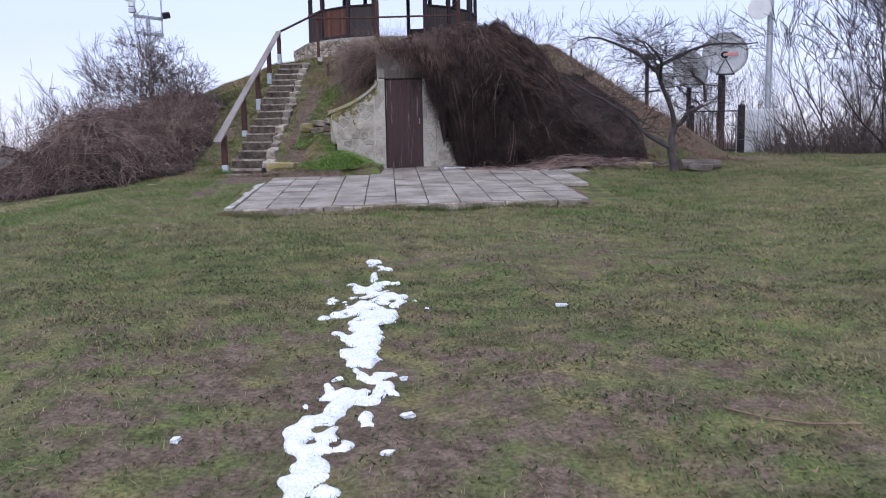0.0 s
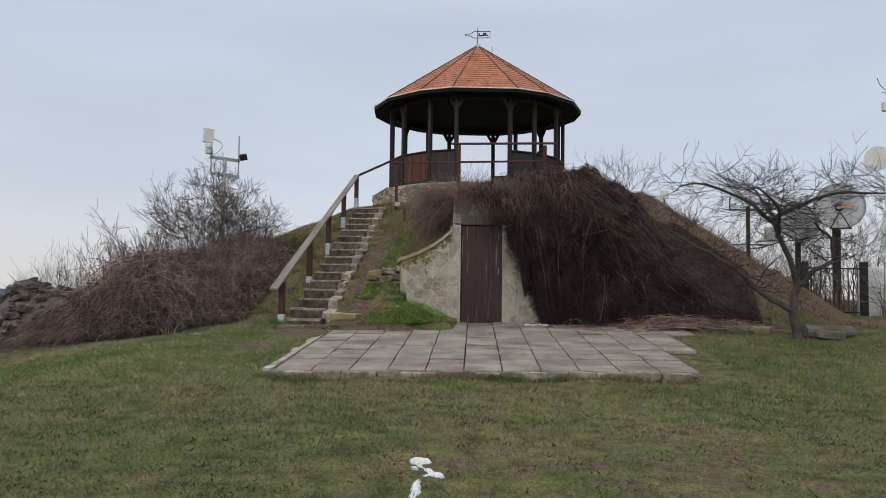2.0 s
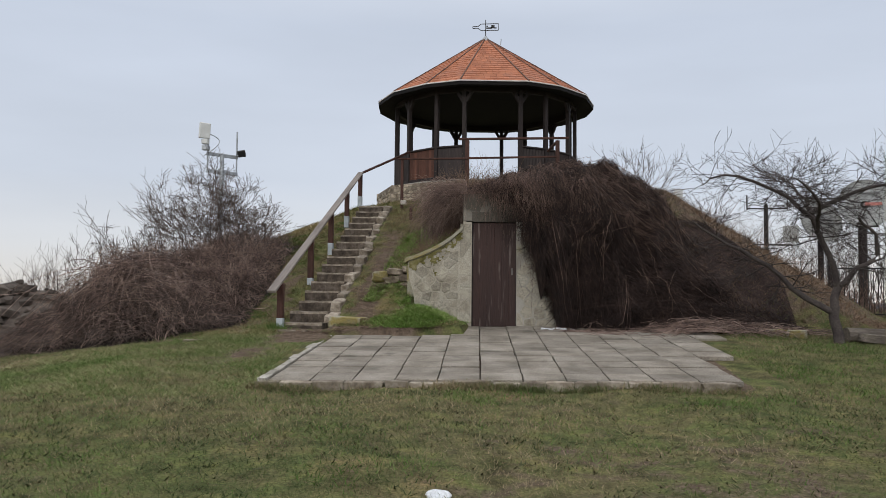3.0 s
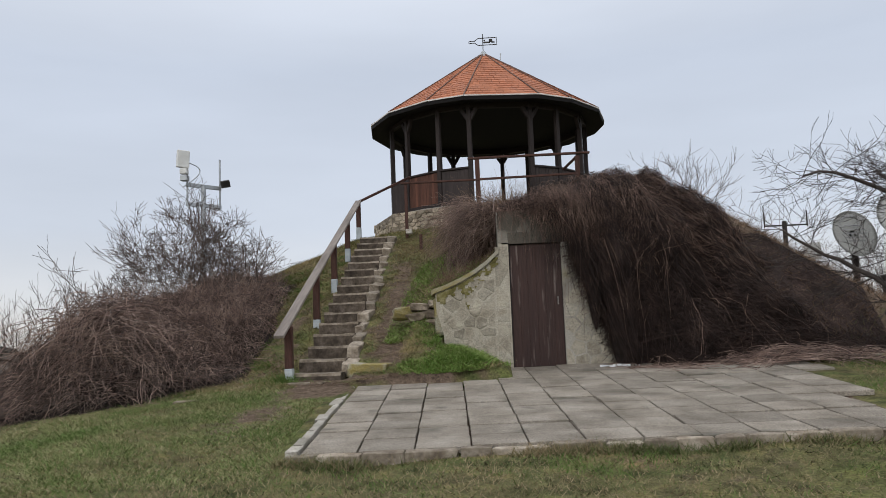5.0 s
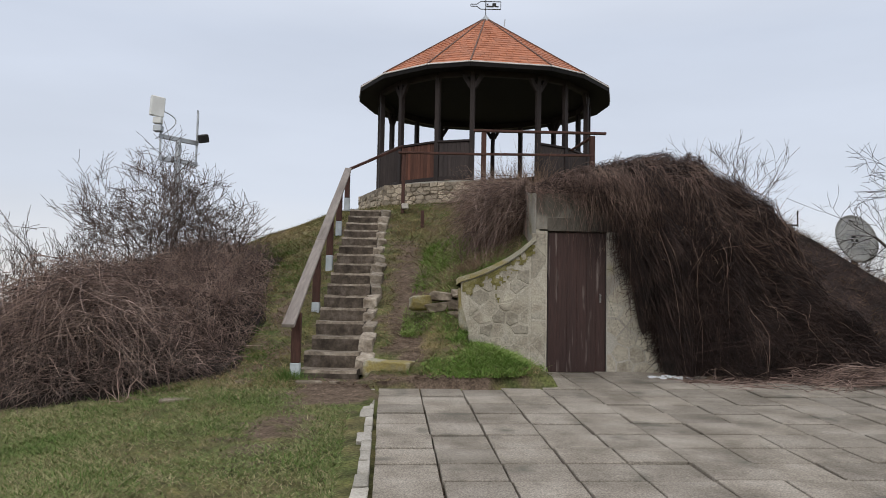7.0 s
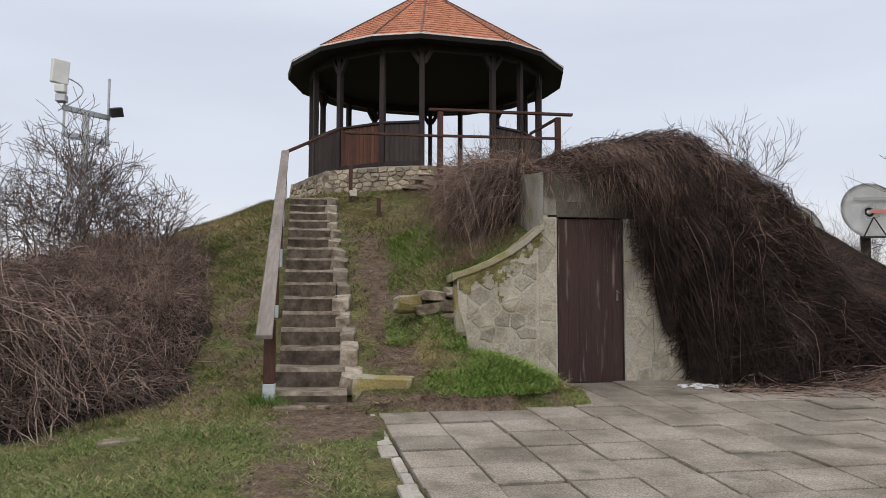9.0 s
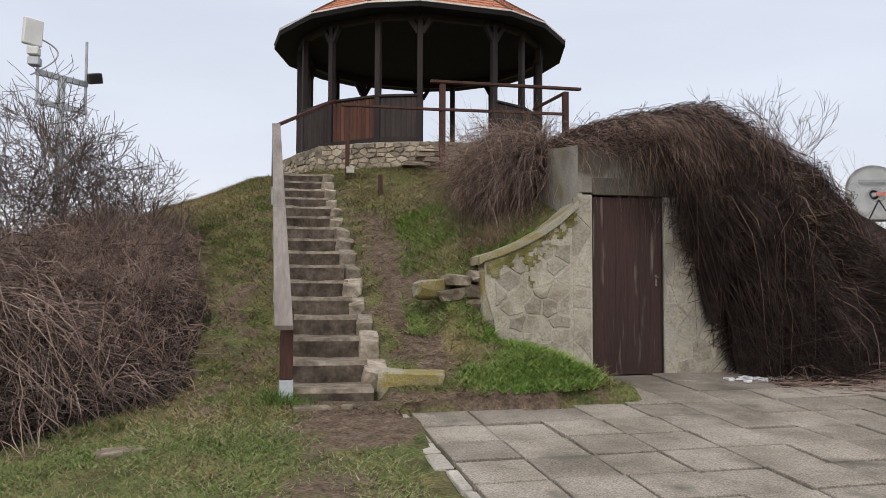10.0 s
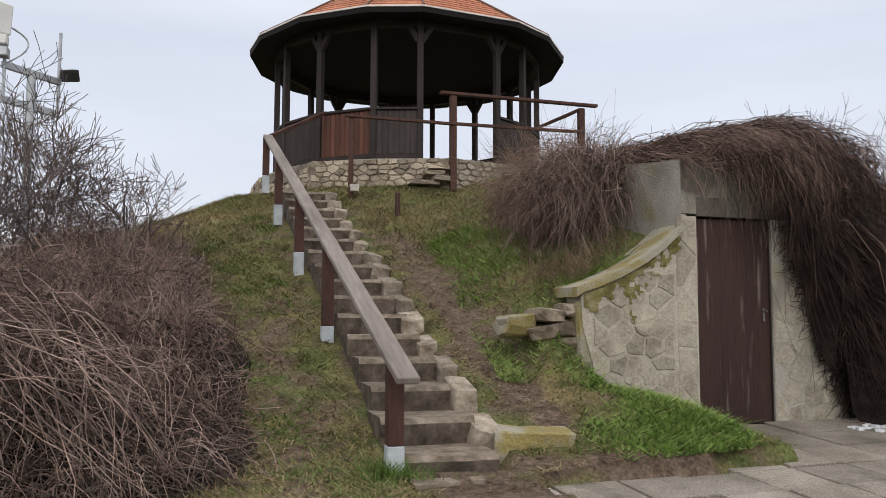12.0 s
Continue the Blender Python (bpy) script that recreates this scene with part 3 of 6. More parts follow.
def cells(u0, u1, v0, v1, du, dv, seed, gap=0.013):
    """Rubble: uneven stones that fill a rectangle, each the ground nearest to its own middle, shrunk by the joint."""
    r = random.Random(seed)
    nu, nv = max(1, round((u1 - u0) / du)), max(1, round((v1 - v0) / dv))
    mids = [(u0 + (u1 - u0) * (i + 0.5 + r.uniform(-0.33, 0.33) + (0.25 if j % 2 else -0.25)) / nu, v0 + (v1 - v0) * (j + 0.5 + r.uniform(-0.27, 0.27)) / nv) for j in range(nv) for i in range(nu)]
    k = du / dv * 0.8
    for n_, (a, b) in enumerate(mids):
        if not (u0 < a < u1 and v0 < b < v1):
            continue
        poly = [(u0, v0), (u1, v0), (u1, v1), (u0, v1)]
        for m_, (c, d) in enumerate(mids):
            if m_ == n_ or abs(c - a) > 3 * du or abs(d - b) > 3 * dv:
                continue
            nx_, ny_ = c - a, (d - b) * k * k
            lim = nx_ * (a + c) / 2 + ny_ * (b + d) / 2
            out = []
            for (x0, y0), (x1, y1) in zip(poly, poly[1:] + poly[:1]):
                s0, s1 = nx_ * x0 + ny_ * y0 - lim, nx_ * x1 + ny_ * y1 - lim
                if s0 <= 0:
                    out.append((x0, y0))
                if s0 * s1 < 0:
                    t_ = s0 / (s0 - s1)
                    out.append((x0 + (x1 - x0) * t_, y0 + (y1 - y0) * t_))
            poly = out
            if len(poly) < 3:
                break
        if len(poly) < 3:
            continue
        cu, cv = sum(p[0] for p in poly) / len(poly), sum(p[1] for p in poly) / len(poly)
        g = gap * r.uniform(0.7, 1.8)
        fine = []
        for (x0, y0), (x1, y1) in zip(poly, poly[1:] + poly[:1]):
            fine.append((x0, y0))
            if math.hypot(x1 - x0, y1 - y0) > 0.08:
                fine.append(((x0 + x1) / 2 + r.uniform(-0.008, 0.008), (y0 + y1) / 2 + r.uniform(-0.008, 0.008)))
        shrunk = []
        for x0, y0 in fine:
            d_ = math.hypot(x0 - cu, y0 - cv) or 1
            f = max(0.3, 1 - g * 1.5 / d_)
            shrunk.append((cu + (x0 - cu) * f, cv + (y0 - cv) * f))
        if max(p[0] for p in shrunk) - min(p[0] for p in shrunk) > 0.04:
            yield shrunk


def stone_piece(outline, place, depth, material, parent, name="stone"):
    """One stone of a wall: an outline, proud of the joints by depth, with a worn edge. place(u, v, out) gives the point."""
    cu, cv = sum(p[0] for p in outline) / len(outline), sum(p[1] for p in outline) / len(outline)
    verts, faces, k = [], [], len(outline)
    for f, o in ((1.0, -0.02), (1.0, depth * 0.6), (0.93, depth)):
        verts += [place(cu + (u - cu) * f, cv + (v - cv) * f, o) for u, v in outline]
    for s in (0, k):
        faces += [(s + i, s + (i + 1) % k, s + k + (i + 1) % k, s + k + i) for i in range(k)]
    faces.append(tuple(2 * k + i for i in range(k)))
    me = poly_mesh(name, [tuple(v) for v in verts], faces)
    return link_mesh(name, me, material, parent, smooth=False)


def wing_top(x):
    return float(np.interp(x, [-2.47, -2.28, -2.05, -1.82, -1.62, -1.47, -1.25], [2.5, 2.56, 2.66, 2.78, 2.92, 3.08, 3.2]))


rng = random.Random(11)
for o in cells(-2.36, -1.5, 1.15, 3.0, 0.21, 0.15, 21, 0.009):
    if max(v for _, v in o) < min(wing_top(u) for u, _ in o) - 0.01:
        stone_piece(o, lambda u, v, d: (u, FY - d, v), rng.choice((0.002, 0.003, 0.006, 0.01, 0.014)), M_STONE, portal)
for o in cells(-1.48, -1.26, 1.2, 3.22, 0.2, 0.24, 5, 0.009):
    stone_piece(o, lambda u, v, d: (u, FY - d, v), rng.uniform(0.004, 0.012), M_STONE, portal)
for o in cells(-0.4, 0.6, 1.22, 2.6, 0.24, 0.2, 8, 0.008):
    stone_piece(o, lambda u, v, d: (u, FY - d, v), rng.uniform(0.002, 0.007), M_STONE, portal)


def crust(name, u0, u1, v0, v1, step, density, place, material, parent, label=""):
    """A thin growth on a face: the cells of a grid where a noisy density is above nought."""
    us, vs = np.arange(u0, u1, step), np.arange(v0, v1, step)
    verts, faces, seen = [], [], {}
    val = {(i, j): density(u, v) + 0.7 * noise.noise(Vector((u * 7, v * 7, 2))) + 0.5 * noise.noise(Vector((u * 23, v * 23, 5))) for i, u in enumerate(us) for j, v in enumerate(vs)}
    for i in range(len(us) - 1):
        for j in range(len(vs) - 1):
            quad = ((i, j), (i + 1, j), (i + 1, j + 1), (i, j + 1))
            if min(val[q] for q in quad) > 0:
                for q in quad:
                    if q not in seen:
                        seen[q] = len(verts)
                        verts.append(place(us[q[0]], vs[q[1]], 0.012 + 0.012 * min(val[q], 1)))
                faces.append([seen[q] for q in quad])
    return link_mesh(name, poly_mesh(name, verts, faces), material, parent, label, kind="stuff", smooth=True)


crust("moss", -2.45, -1.42, 2.0, 3.05, 0.018, lambda u, v: (0.42 - 2.6 * (wing_top(u) - v) * (0.55 + 1.8 * abs(u + 1.98))) if v < wing_top(u) - 0.005 else -9, lambda u, v, d: (u, FY - d, v), M_CRUST, portal, "yellow-green moss running down from the coping")


# ---- terrace round the pavilion ----
POST_A = [16.45, 34, 57.5, 81, 99, 122.5, 146, 163.5]
AXIS = 7.75
ANG = sorted([AXIS + a for a in POST_A] + [AXIS - a for a in POST_A])


def ring(a, r, z):
    a = radians(a)
    return Vector((CX + r * math.sin(a), CY - r * math.cos(a), z))


terrace = thing("wall_terrace", (CX, CY, 4.4), "low round terrace wall of rough pale limestone", "wall", kind="structure")
T_ANG = [-118, -92, -68, -38, -4, 30, 62, 96, 130, 165, 200, 220]
T_RAD = dict(zip(T_ANG, (3.3, 3.35, 3.5, 4.06, 4.22, 4.25, 4.1, 4.0, 3.9, 3.8, 3.6, 3.4)))
T_TOP = 5.0
bm = bmesh.new()
lo = [bm.verts.new(ring(a, T_RAD[a], 3.6)) for a in T_ANG]
up = [bm.verts.new(ring(a, T_RAD[a], T_TOP)) for a in T_ANG]
inn = [bm.verts.new(ring(a, T_RAD[a] - 0.9, T_TOP)) for a in T_ANG]
for i in range(len(T_ANG)):
    j = (i + 1) % len(T_ANG)
    bm.faces.new((lo[i], lo[j], up[j], up[i]))
    bm.faces.new((up[i], up[j], inn[j], inn[i]))
bmesh.ops.recalc_face_normals(bm, faces=bm.faces[:])
part("wall_core", bm, M_DARKMORTAR, terrace)
rng = random.Random(3)
for i, (a, b) in enumerate(zip(T_ANG[:6], T_ANG[1:6])):
    p, q = ring(a, T_RAD[a], 0), ring(b, T_RAD[b], 0)
    d = (q - p)
    w = d.length
    d.normalize()
    out = Vector((d.y, -d.x, 0))
    top = T_TOP + 0.02 if a != -68 else T_TOP - 0.08
    for o in cells(0.0, w, 4.25, top, 0.19, 0.1, 30 + i, 0.007):
        stone_piece(o, lambda u, v, dd: p + d * u + out * dd + Vector((0, 0, v)), rng.uniform(0.004, 0.045), M_STONE if a == -4 else M_TSTONE, terrace)
slab = solo("pavilion_floor", tube(bmesh.new(), (CX, CY, 4.9), (CX, CY, 5.2), 3.12, seg=32), M_CONC, "grey concrete floor slab of the pavilion", "floor", kind="structure")
for k, (x, y, z, sx, sy, sz, rz) in enumerate(((-2.05, 24.86, 4.82, 0.42, 0.3, 0.07, 4), (-2.15, 24.85, 4.72, 0.34, 0.3, 0.08, -6), (-1.98, 24.84, 4.63, 0.4, 0.3, 0.09, 8), (-2.3, 24.88, 4.55, 0.5, 0.3, 0.07, 0))):
    solo("loose_slab", rock(sx, sy, sz, k + 40, pose(x, y, z, 0, 0, rz), 2), M_TSTONE, "loose flat limestone slab stacked at the broken terrace wall", "stone", "stacked slabs")


# ---- the pavilion ----
pav = thing("pavilion", (CX, CY, 5.2), "open round wooden pavilion with a terracotta shingled conical roof", "pavilion")
PR, RR = 2.87, 3.45
EAVE, APEX = 7.97, 10.27
for i, a in enumerate(ANG):
    p = ring(a, PR, 0)
    m = Matrix.Translation((p.x, p.y, 0)) @ Matrix.Rotation(radians(a), 4, "Z")
    post = part("post", box(bmesh.new(), -0.06, 0.06, -0.06, 0.06, 5.2, 7.86, 0.012, m), M_DARKWOOD, pav)
    rel = abs((a - AXIS + 180) % 360 - 180)
    if min(abs(rel - v) for v in (16.45, 57.5, 122.5, 163.5)) < 1:
        for s in (-1, 1):
            bm = bmesh.new()
            beam(bm, m @ Vector((s * 0.04, 0, 7.5)), m @ Vector((s * 0.22, 0, 7.8)), 0.09, 0.1)
            part("brace", bm, M_DARKWOOD, post)
for i, a in enumerate(ANG):
    b = ANG[(i + 1) % 16] + (360 if i == 15 else 0)
    p, q = ring(a, PR, 0), ring(b, PR, 0)
    d = (q - p).normalized()
    out = Vector((d.y, -d.x, 0))
    up1 = Vector((0, 0, 1))
    part("ring_beam", beam(bmesh.new(), p + up1 * 7.87, q + up1 * 7.87, 0.12, 0.16), M_DARKWOOD, pav)
    mid = ((a + b) / 2 - AXIS + 180) % 360 - 180
    if abs(mid) < 5 or abs(abs(mid) - 180) < 5:
        continue                                   # the way in and the gap opposite stay open
    brown = -48 < mid < -40
    mat = M_PANELBROWN if brown else M_PANEL
    panel = part("parapet_panel", beam(bmesh.new(), p + up1 * 5.75 + d * 0.05, q + up1 * 5.75 - d * 0.05, 0.04, 0.86), mat, pav, "red-brown slatted parapet panel" if brown else "")
    w = (q - p).length - 0.14
    nb = max(5, int(w / 0.095))
    for j in range(nb):
        c = p + d * (0.07 + w * (j + 0.5) / nb) + out * 0.027
        part("slat", beam(bmesh.new(), c + up1 * 5.34, c + up1 * 6.16, w / nb * 0.86, 0.016, 0.003), mat, panel)
    part("cap_rail", beam(bmesh.new(), p + up1 * 6.2 + out * 0.01, q + up1 * 6.2 + out * 0.01, 0.13, 0.05), M_DARKWOOD, pav)
    part("sill_rail", beam(bmesh.new(), p + up1 * 5.29, q + up1 * 5.29, 0.11, 0.09), M_DARKWOOD, pav)
rng = random.Random(9)
apex = Vector((CX, CY, APEX))
for i, a in enumerate(ANG):
    b = ANG[(i + 1) % 16] + (360 if i == 15 else 0)
    p, q = ring(a, RR, EAVE), ring(b, RR, EAVE)
    nrm = (q - p).cross(apex - p).normalized()
    if nrm.z < 0:
        nrm = -nrm
    deck = bmesh.new()
    lo3 = [deck.verts.new(v) for v in (p, q, apex)]
    hi3 = [deck.verts.new(v - nrm * 0.05) for v in (p, q, apex)]
    deck.faces.new(lo3)
    deck.faces.new(hi3[::-1])
    for s in range(3):
        deck.faces.new((lo3[s], hi3[s], hi3[(s + 1) % 3], lo3[(s + 1) % 3]))
    bmesh.ops.recalc_face_normals(deck, faces=deck.faces[:])
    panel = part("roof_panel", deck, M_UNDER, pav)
    verts, faces = [], []
    courses = 21
    for c in range(courses):
        t0, t1 = c / courses - 0.004, min((c + 1.25) / courses, 0.985)
        l0, r0, l1, r1 = p.lerp(apex, t0), q.lerp(apex, t0), p.lerp(apex, t1), q.lerp(apex, t1)
        k = max(1, round((r0 - l0).length / 0.19))
        off = 0.5 if c % 2 and k > 1 else 0.0
        cuts = sorted({0.0, 1.0, *[(j + off) / k for j in range(0, k + 1) if 0 < (j + off) / k < 1]})
        for f0, f1 in zip(cuts, cuts[1:]):
            g = 0.003 / max((r0 - l0).length, 0.05)
            lift = 0.02 + rng.uniform(-0.003, 0.003)
            n0 = len(verts)
            for f, (A, B), h in ((f0 + g, (l0, r0), lift), (f1 - g, (l0, r0), lift), (f1 - g, (l1, r1), 0.004), (f0 + g, (l1, r1), 0.004)):
                verts.append(A.lerp(B, f) + nrm * h)
            for f in (f0 + g, f1 - g):
                verts.append(l0.lerp(r0, f) + nrm * 0.002)
            faces += [(n0, n0 + 1, n0 + 2, n0 + 3), (n0 + 4, n0 + 5, n0 + 1, n0)]
    link_mesh("shingle_cover", poly_mesh("shingle_cover", [tuple(v) for v in verts], faces), M_SHINGLE, panel, "terracotta shingles in courses", kind="stuff")
    part("hip_flashing", beam(bmesh.new(), p + nrm * 0.03, p.lerp(apex, 0.97) + nrm * 0.02, 0.035, 0.03, 0.004), M_HIP, pav)
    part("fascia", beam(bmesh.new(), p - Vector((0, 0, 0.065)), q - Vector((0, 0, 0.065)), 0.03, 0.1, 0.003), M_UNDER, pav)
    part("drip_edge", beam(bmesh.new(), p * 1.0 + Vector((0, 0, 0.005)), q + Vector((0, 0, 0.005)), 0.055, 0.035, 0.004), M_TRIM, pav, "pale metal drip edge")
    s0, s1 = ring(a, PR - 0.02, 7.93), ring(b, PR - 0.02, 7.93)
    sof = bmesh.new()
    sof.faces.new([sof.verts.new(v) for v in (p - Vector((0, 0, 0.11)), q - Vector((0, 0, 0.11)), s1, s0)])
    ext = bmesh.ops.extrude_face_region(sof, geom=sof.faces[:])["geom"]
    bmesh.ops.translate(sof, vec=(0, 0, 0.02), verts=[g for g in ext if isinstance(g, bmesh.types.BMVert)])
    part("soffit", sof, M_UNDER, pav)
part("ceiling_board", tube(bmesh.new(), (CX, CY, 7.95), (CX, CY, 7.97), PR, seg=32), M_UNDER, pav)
part("apex_cap", tube(bmesh.new(), (CX, CY, APEX - 0.13), (CX, CY, APEX + 0.09), 0.2, 0.03, 16), M_STEEL, pav, "pale metal cap at the apex")

vane = thing("weather_vane", (CX, CY, APEX + 0.08), "small dark iron weather vane shaped like a bottle", "weather vane")
part("rod", tube(bmesh.new(), (CX, CY, APEX + 0.05), (CX, CY, APEX + 0.62), 0.012, seg=8), M_IRON, vane)
vz = APEX + 0.38
bottle = [(-0.42, 0.03), (-0.25, 0.03), (-0.14, 0.11), (0.42, 0.11), (0.42, -0.11), (-0.14, -0.11), (-0.25, -0.03), (-0.42, -0.03)]
bm = bmesh.new()
for (a, c), (b, d) in zip(bottle, bottle[1:] + bottle[:1]):
    beam(bm, (CX + a, CY, vz + c), (CX + b, CY, vz + d), 0.016, 0.02, 0)
part("outline", bm, M_IRON, vane)
bm = bmesh.new()
for a, c, w, h in ((0.12, -0.03, 0.2, 0.05), (0.24, 0.02, 0.11, 0.1), (0.05, 0.03, 0.05, 0.05), (0.31, -0.03, 0.1, 0.04)):
    box(bm, CX + a - w / 2, CX + a + w / 2, CY - 0.006, CY + 0.006, vz + c - h / 2, vz + c + h / 2, 0.004)
part("figure", bm, M_IRON, vane)
part("hook", tube(bmesh.new(), (CX + 0.5, CY - 0.3, APEX - 0.32), (CX + 0.52, CY - 0.3, APEX - 0.12), 0.014, seg=6), M_STEEL, vane)


# ---- the stairs ----
stairs = thing("stairs", (-4.1, 17.1, 1.2), "steep worn stone stairs climbing the grassy hill", "stairs", kind="structure")
SN, SRISE, SRUN = 16, 0.195, 0.488
rng = random.Random(17)


def stair_x(y):
    return -3.78 - 0.036 * (y - 17.1)


for i in range(SN):
    y0, z1 = 17.08 + SRUN * i, 1.33 + SRISE * i
    xr = stair_x(y0)
    w = 0.72 if i < 2 else 0.68
    bm = bmesh.new()
    xs = [xr - w + w * k / 6 for k in range(7)]
    fr, tp, bk, lo_ = [], [], [], []
    for k, x in enumerate(xs):
        dent = rng.uniform(-0.02, 0.03)
        sag = -0.012 * math.sin(math.pi * k / 6) + rng.uniform(-0.006, 0.006)
        lo_.append(bm.verts.new((x, y0 + 0.02 + dent, z1 - SRISE - 0.08)))
        fr.append(bm.verts.new((x, y0 + dent * 0.7, z1 - 0.045)))
        tp.append(bm.verts.new((x, y0 + 0.03 + dent, z1 + sag)))
        bk.append(bm.verts.new((x, y0 + SRUN + 0.06, z1 + sag * 0.6)))
    bot = [bm.verts.new((x, y0 + SRUN + 0.06, z1 - SRISE - 0.08)) for x in xs]
    rows_ = [lo_, fr, tp, bk, bot]
    for A, B in zip(rows_, rows_[1:]):
        for k in range(6):
            bm.faces.new((A[k], A[k + 1], B[k + 1], B[k]))
    for k in (0, 6):
        bm.faces.new([r[k] for r in rows_])
    bmesh.ops.recalc_face_normals(bm, faces=bm.faces[:])
    # faces below the tread's edge take the darker riser material
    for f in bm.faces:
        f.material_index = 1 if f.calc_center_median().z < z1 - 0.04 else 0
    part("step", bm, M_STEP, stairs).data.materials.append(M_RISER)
    if i > 0:
        big = 1.25 - 0.03 * i
        part("kerb_stone", rock(rng.uniform(0.17, 0.25), 0.4 * big, 0.21, 60 + i, pose(xr + 0.07 + rng.uniform(-0.02, 0.03), y0 + 0.1, z1 - 0.11 + rng.uniform(-0.04, 0.02), 10, rng.uniform(-8, 8), rng.uniform(-10, 10)), 2, 0.11, 0.06), M_KERB, stairs)
solo("corner_stone", rock(0.6, 0.34, 0.28, 8.6, pose(-3.4, 17.45, 1.3, 0, 2, -10), 3, 0.08, 0.045), M_MOSSY, "large squared stone with yellow lichen at the foot of the stairs", "stone")
for k, (x, y, sx, sy, rz) in enumerate(((-4.32, 16.83, 0.3, 0.16, 8), (-4.02, 16.85, 0.1, 0.14, -12))):
    solo("stepping_stone", rock(sx, sy, 0.08, 90 + k, pose(x, y, land_at(x, y) - 0.025, 0, 0, rz), 2), M_STEP, "flat pale stone set in trodden soil", "stone", "stones at the stairs")
for k, (x, z, sx, sz) in enumerate(((-3.04, 2.2, 0.3, 0.2), (-2.74, 2.29, 0.34, 0.13), (-2.8, 2.13, 0.3, 0.13), (-2.54, 2.17, 0.24, 0.15), (-2.5, 2.33, 0.2, 0.12), (-2.56, 2.03, 0.2, 0.12))):
    solo("stacked_stone", rock(sx, 0.34, sz, 110 + k, pose(x, 18.72, z, 0, rng.uniform(-8, 8), 0), 2, 0.22, 0.1), M_MOSSY if k == 0 else M_STEP, "mossy rough stone stacked beside the wing wall", "stone", "dry stone stack")
solo("flat_stone", rock(0.34, 0.2, 0.07, 131, pose(-5.6, 15.9, land_at(-5.6, 15.9) - 0.015, 0, 0, 20), 2), M_STEP, "flat pale stone lying in the grass", "stone")
solo("wing_stone", rock(0.2, 0.42, 0.62, 77, pose(-2.42, 18.72, 2.12, 0, 0, 4), 2, 0.1), M_MOSSY, "upright stone at the end of the wing wall", "stone")


# ---- rails ----
def post_on(parent, x, y, z0, z1, w=0.11, foot=True):
    p = part("post", box(bmesh.new(), x - w / 2, x + w / 2, y - w / 2, y + w / 2, z0 + (0.18 if foot else -0.15), z1, 0.008), M_POST, parent)
    if foot:
        part("foot", box(bmesh.new(), x - w / 2 - 0.004, x + w / 2 + 0.004, y - w / 2 - 0.004, y + w / 2 + 0.004, z0 - 0.12, z0 + 0.18, 0.006), M_PILL, p, "pale painted post foot")
    return p


hand = thing("stair_railing", (-4.7, 17.07, 1.23), "wooden stair railing with a broad weathered board on brown posts", "railing")


def rail_z(y):
    return 1.87 + (y - 16.59) * (5.3 - 1.87) / (25.36 - 16.59)


def rail_x(y):
    return -4.55 - 0.039 * (y - 16.59)


for x, y, z in ((-4.53, 17.07, 1.23), (-4.66, 19.47, 2.0), (-4.74, 21.45, 2.86), (-4.84, 23.48, 3.7), (-4.91, 25.4, 4.45)):
    post_on(hand, x, y, z, rail_z(y) - 0.03)
beam_ends = [(rail_x(y), y, rail_z(y)) for y in (16.59, 19.9, 22.7, 25.36)]
for p, q in zip(beam_ends, beam_ends[1:]):
    part("rail_board", beam(bmesh.new(), p, q, 0.15, 0.045), M_RAIL, hand)
part("upper_rail", beam(bmesh.new(), (-4.89, 25.36, 5.28), (-3.74, 26.9, 6.16), 0.07, 0.06), M_POST, hand, "thin brown rail up to the pavilion")

guard = thing("terrace_railing", (-1.5, 24.8, 4.5), "dark brown wooden railing along the terrace edge", "railing")
post_on(guard, -3.6, 24.65, 4.36, 5.58, 0.075, False)
solo("post_base", rock(0.14, 0.14, 0.12, 5.1, pose(-3.55, 24.6, 4.36), 1), M_EDGE, "small pale stone at the railing post", "stone")
post_on(guard, -1.84, 24.74, 4.55, 6.06, 0.11, False)
post_on(guard, 0.58, 24.8, 4.55, 6.04, 0.11, False)
part("top_rail", beam(bmesh.new(), (-2.07, 24.73, 6.1), (0.88, 24.77, 6.1), 0.1, 0.05), M_POST, guard)
part("mid_rail", beam(bmesh.new(), (-3.72, 24.6, 5.55), (-1.84, 24.68, 5.56), 0.07, 0.045), M_POST, guard)
part("mid_rail", beam(bmesh.new(), (-1.84, 24.7, 5.57), (0.58, 24.76, 5.6), 0.06, 0.05), M_POST, guard)
part("side_rail", beam(bmesh.new(), (0.58, 24.8, 6.03), (0.35, 26.15, 6.0), 0.06, 0.05), M_POST, guard)
solo("marker_peg", box(bmesh.new(), -3.17, -3.1, 23.2, 23.27, land_at(-3.13, 23.24) - 0.1, 4.1, 0.008), M_POST, "short brown wooden peg in the slope", "peg")

# ---- plants ----
NR = np.random.RandomState(7)


VX0, VX1 = -1.36, 4.7


def vine_crest(x):
    z = np.interp(x, [-2.5, -2.0, -1.4, -0.5, 0.35, 1.0, 1.7, 2.2, 2.7, 3.1, 3.7, 4.4, 5.2, 6.2], [3.5, 3.6, 3.95, 4.32, 4.5, 4.65, 4.55, 4.15, 3.5, 2.75, 1.85, 1.35, 1.1, 1.0])
    y = np.interp(x, [-2.5, -1.6, 0.0, 1.5, 3.0, 6.2], [20.6, 21.4, 21.6, 20.9, 20.2, 19.6])
    return y, z


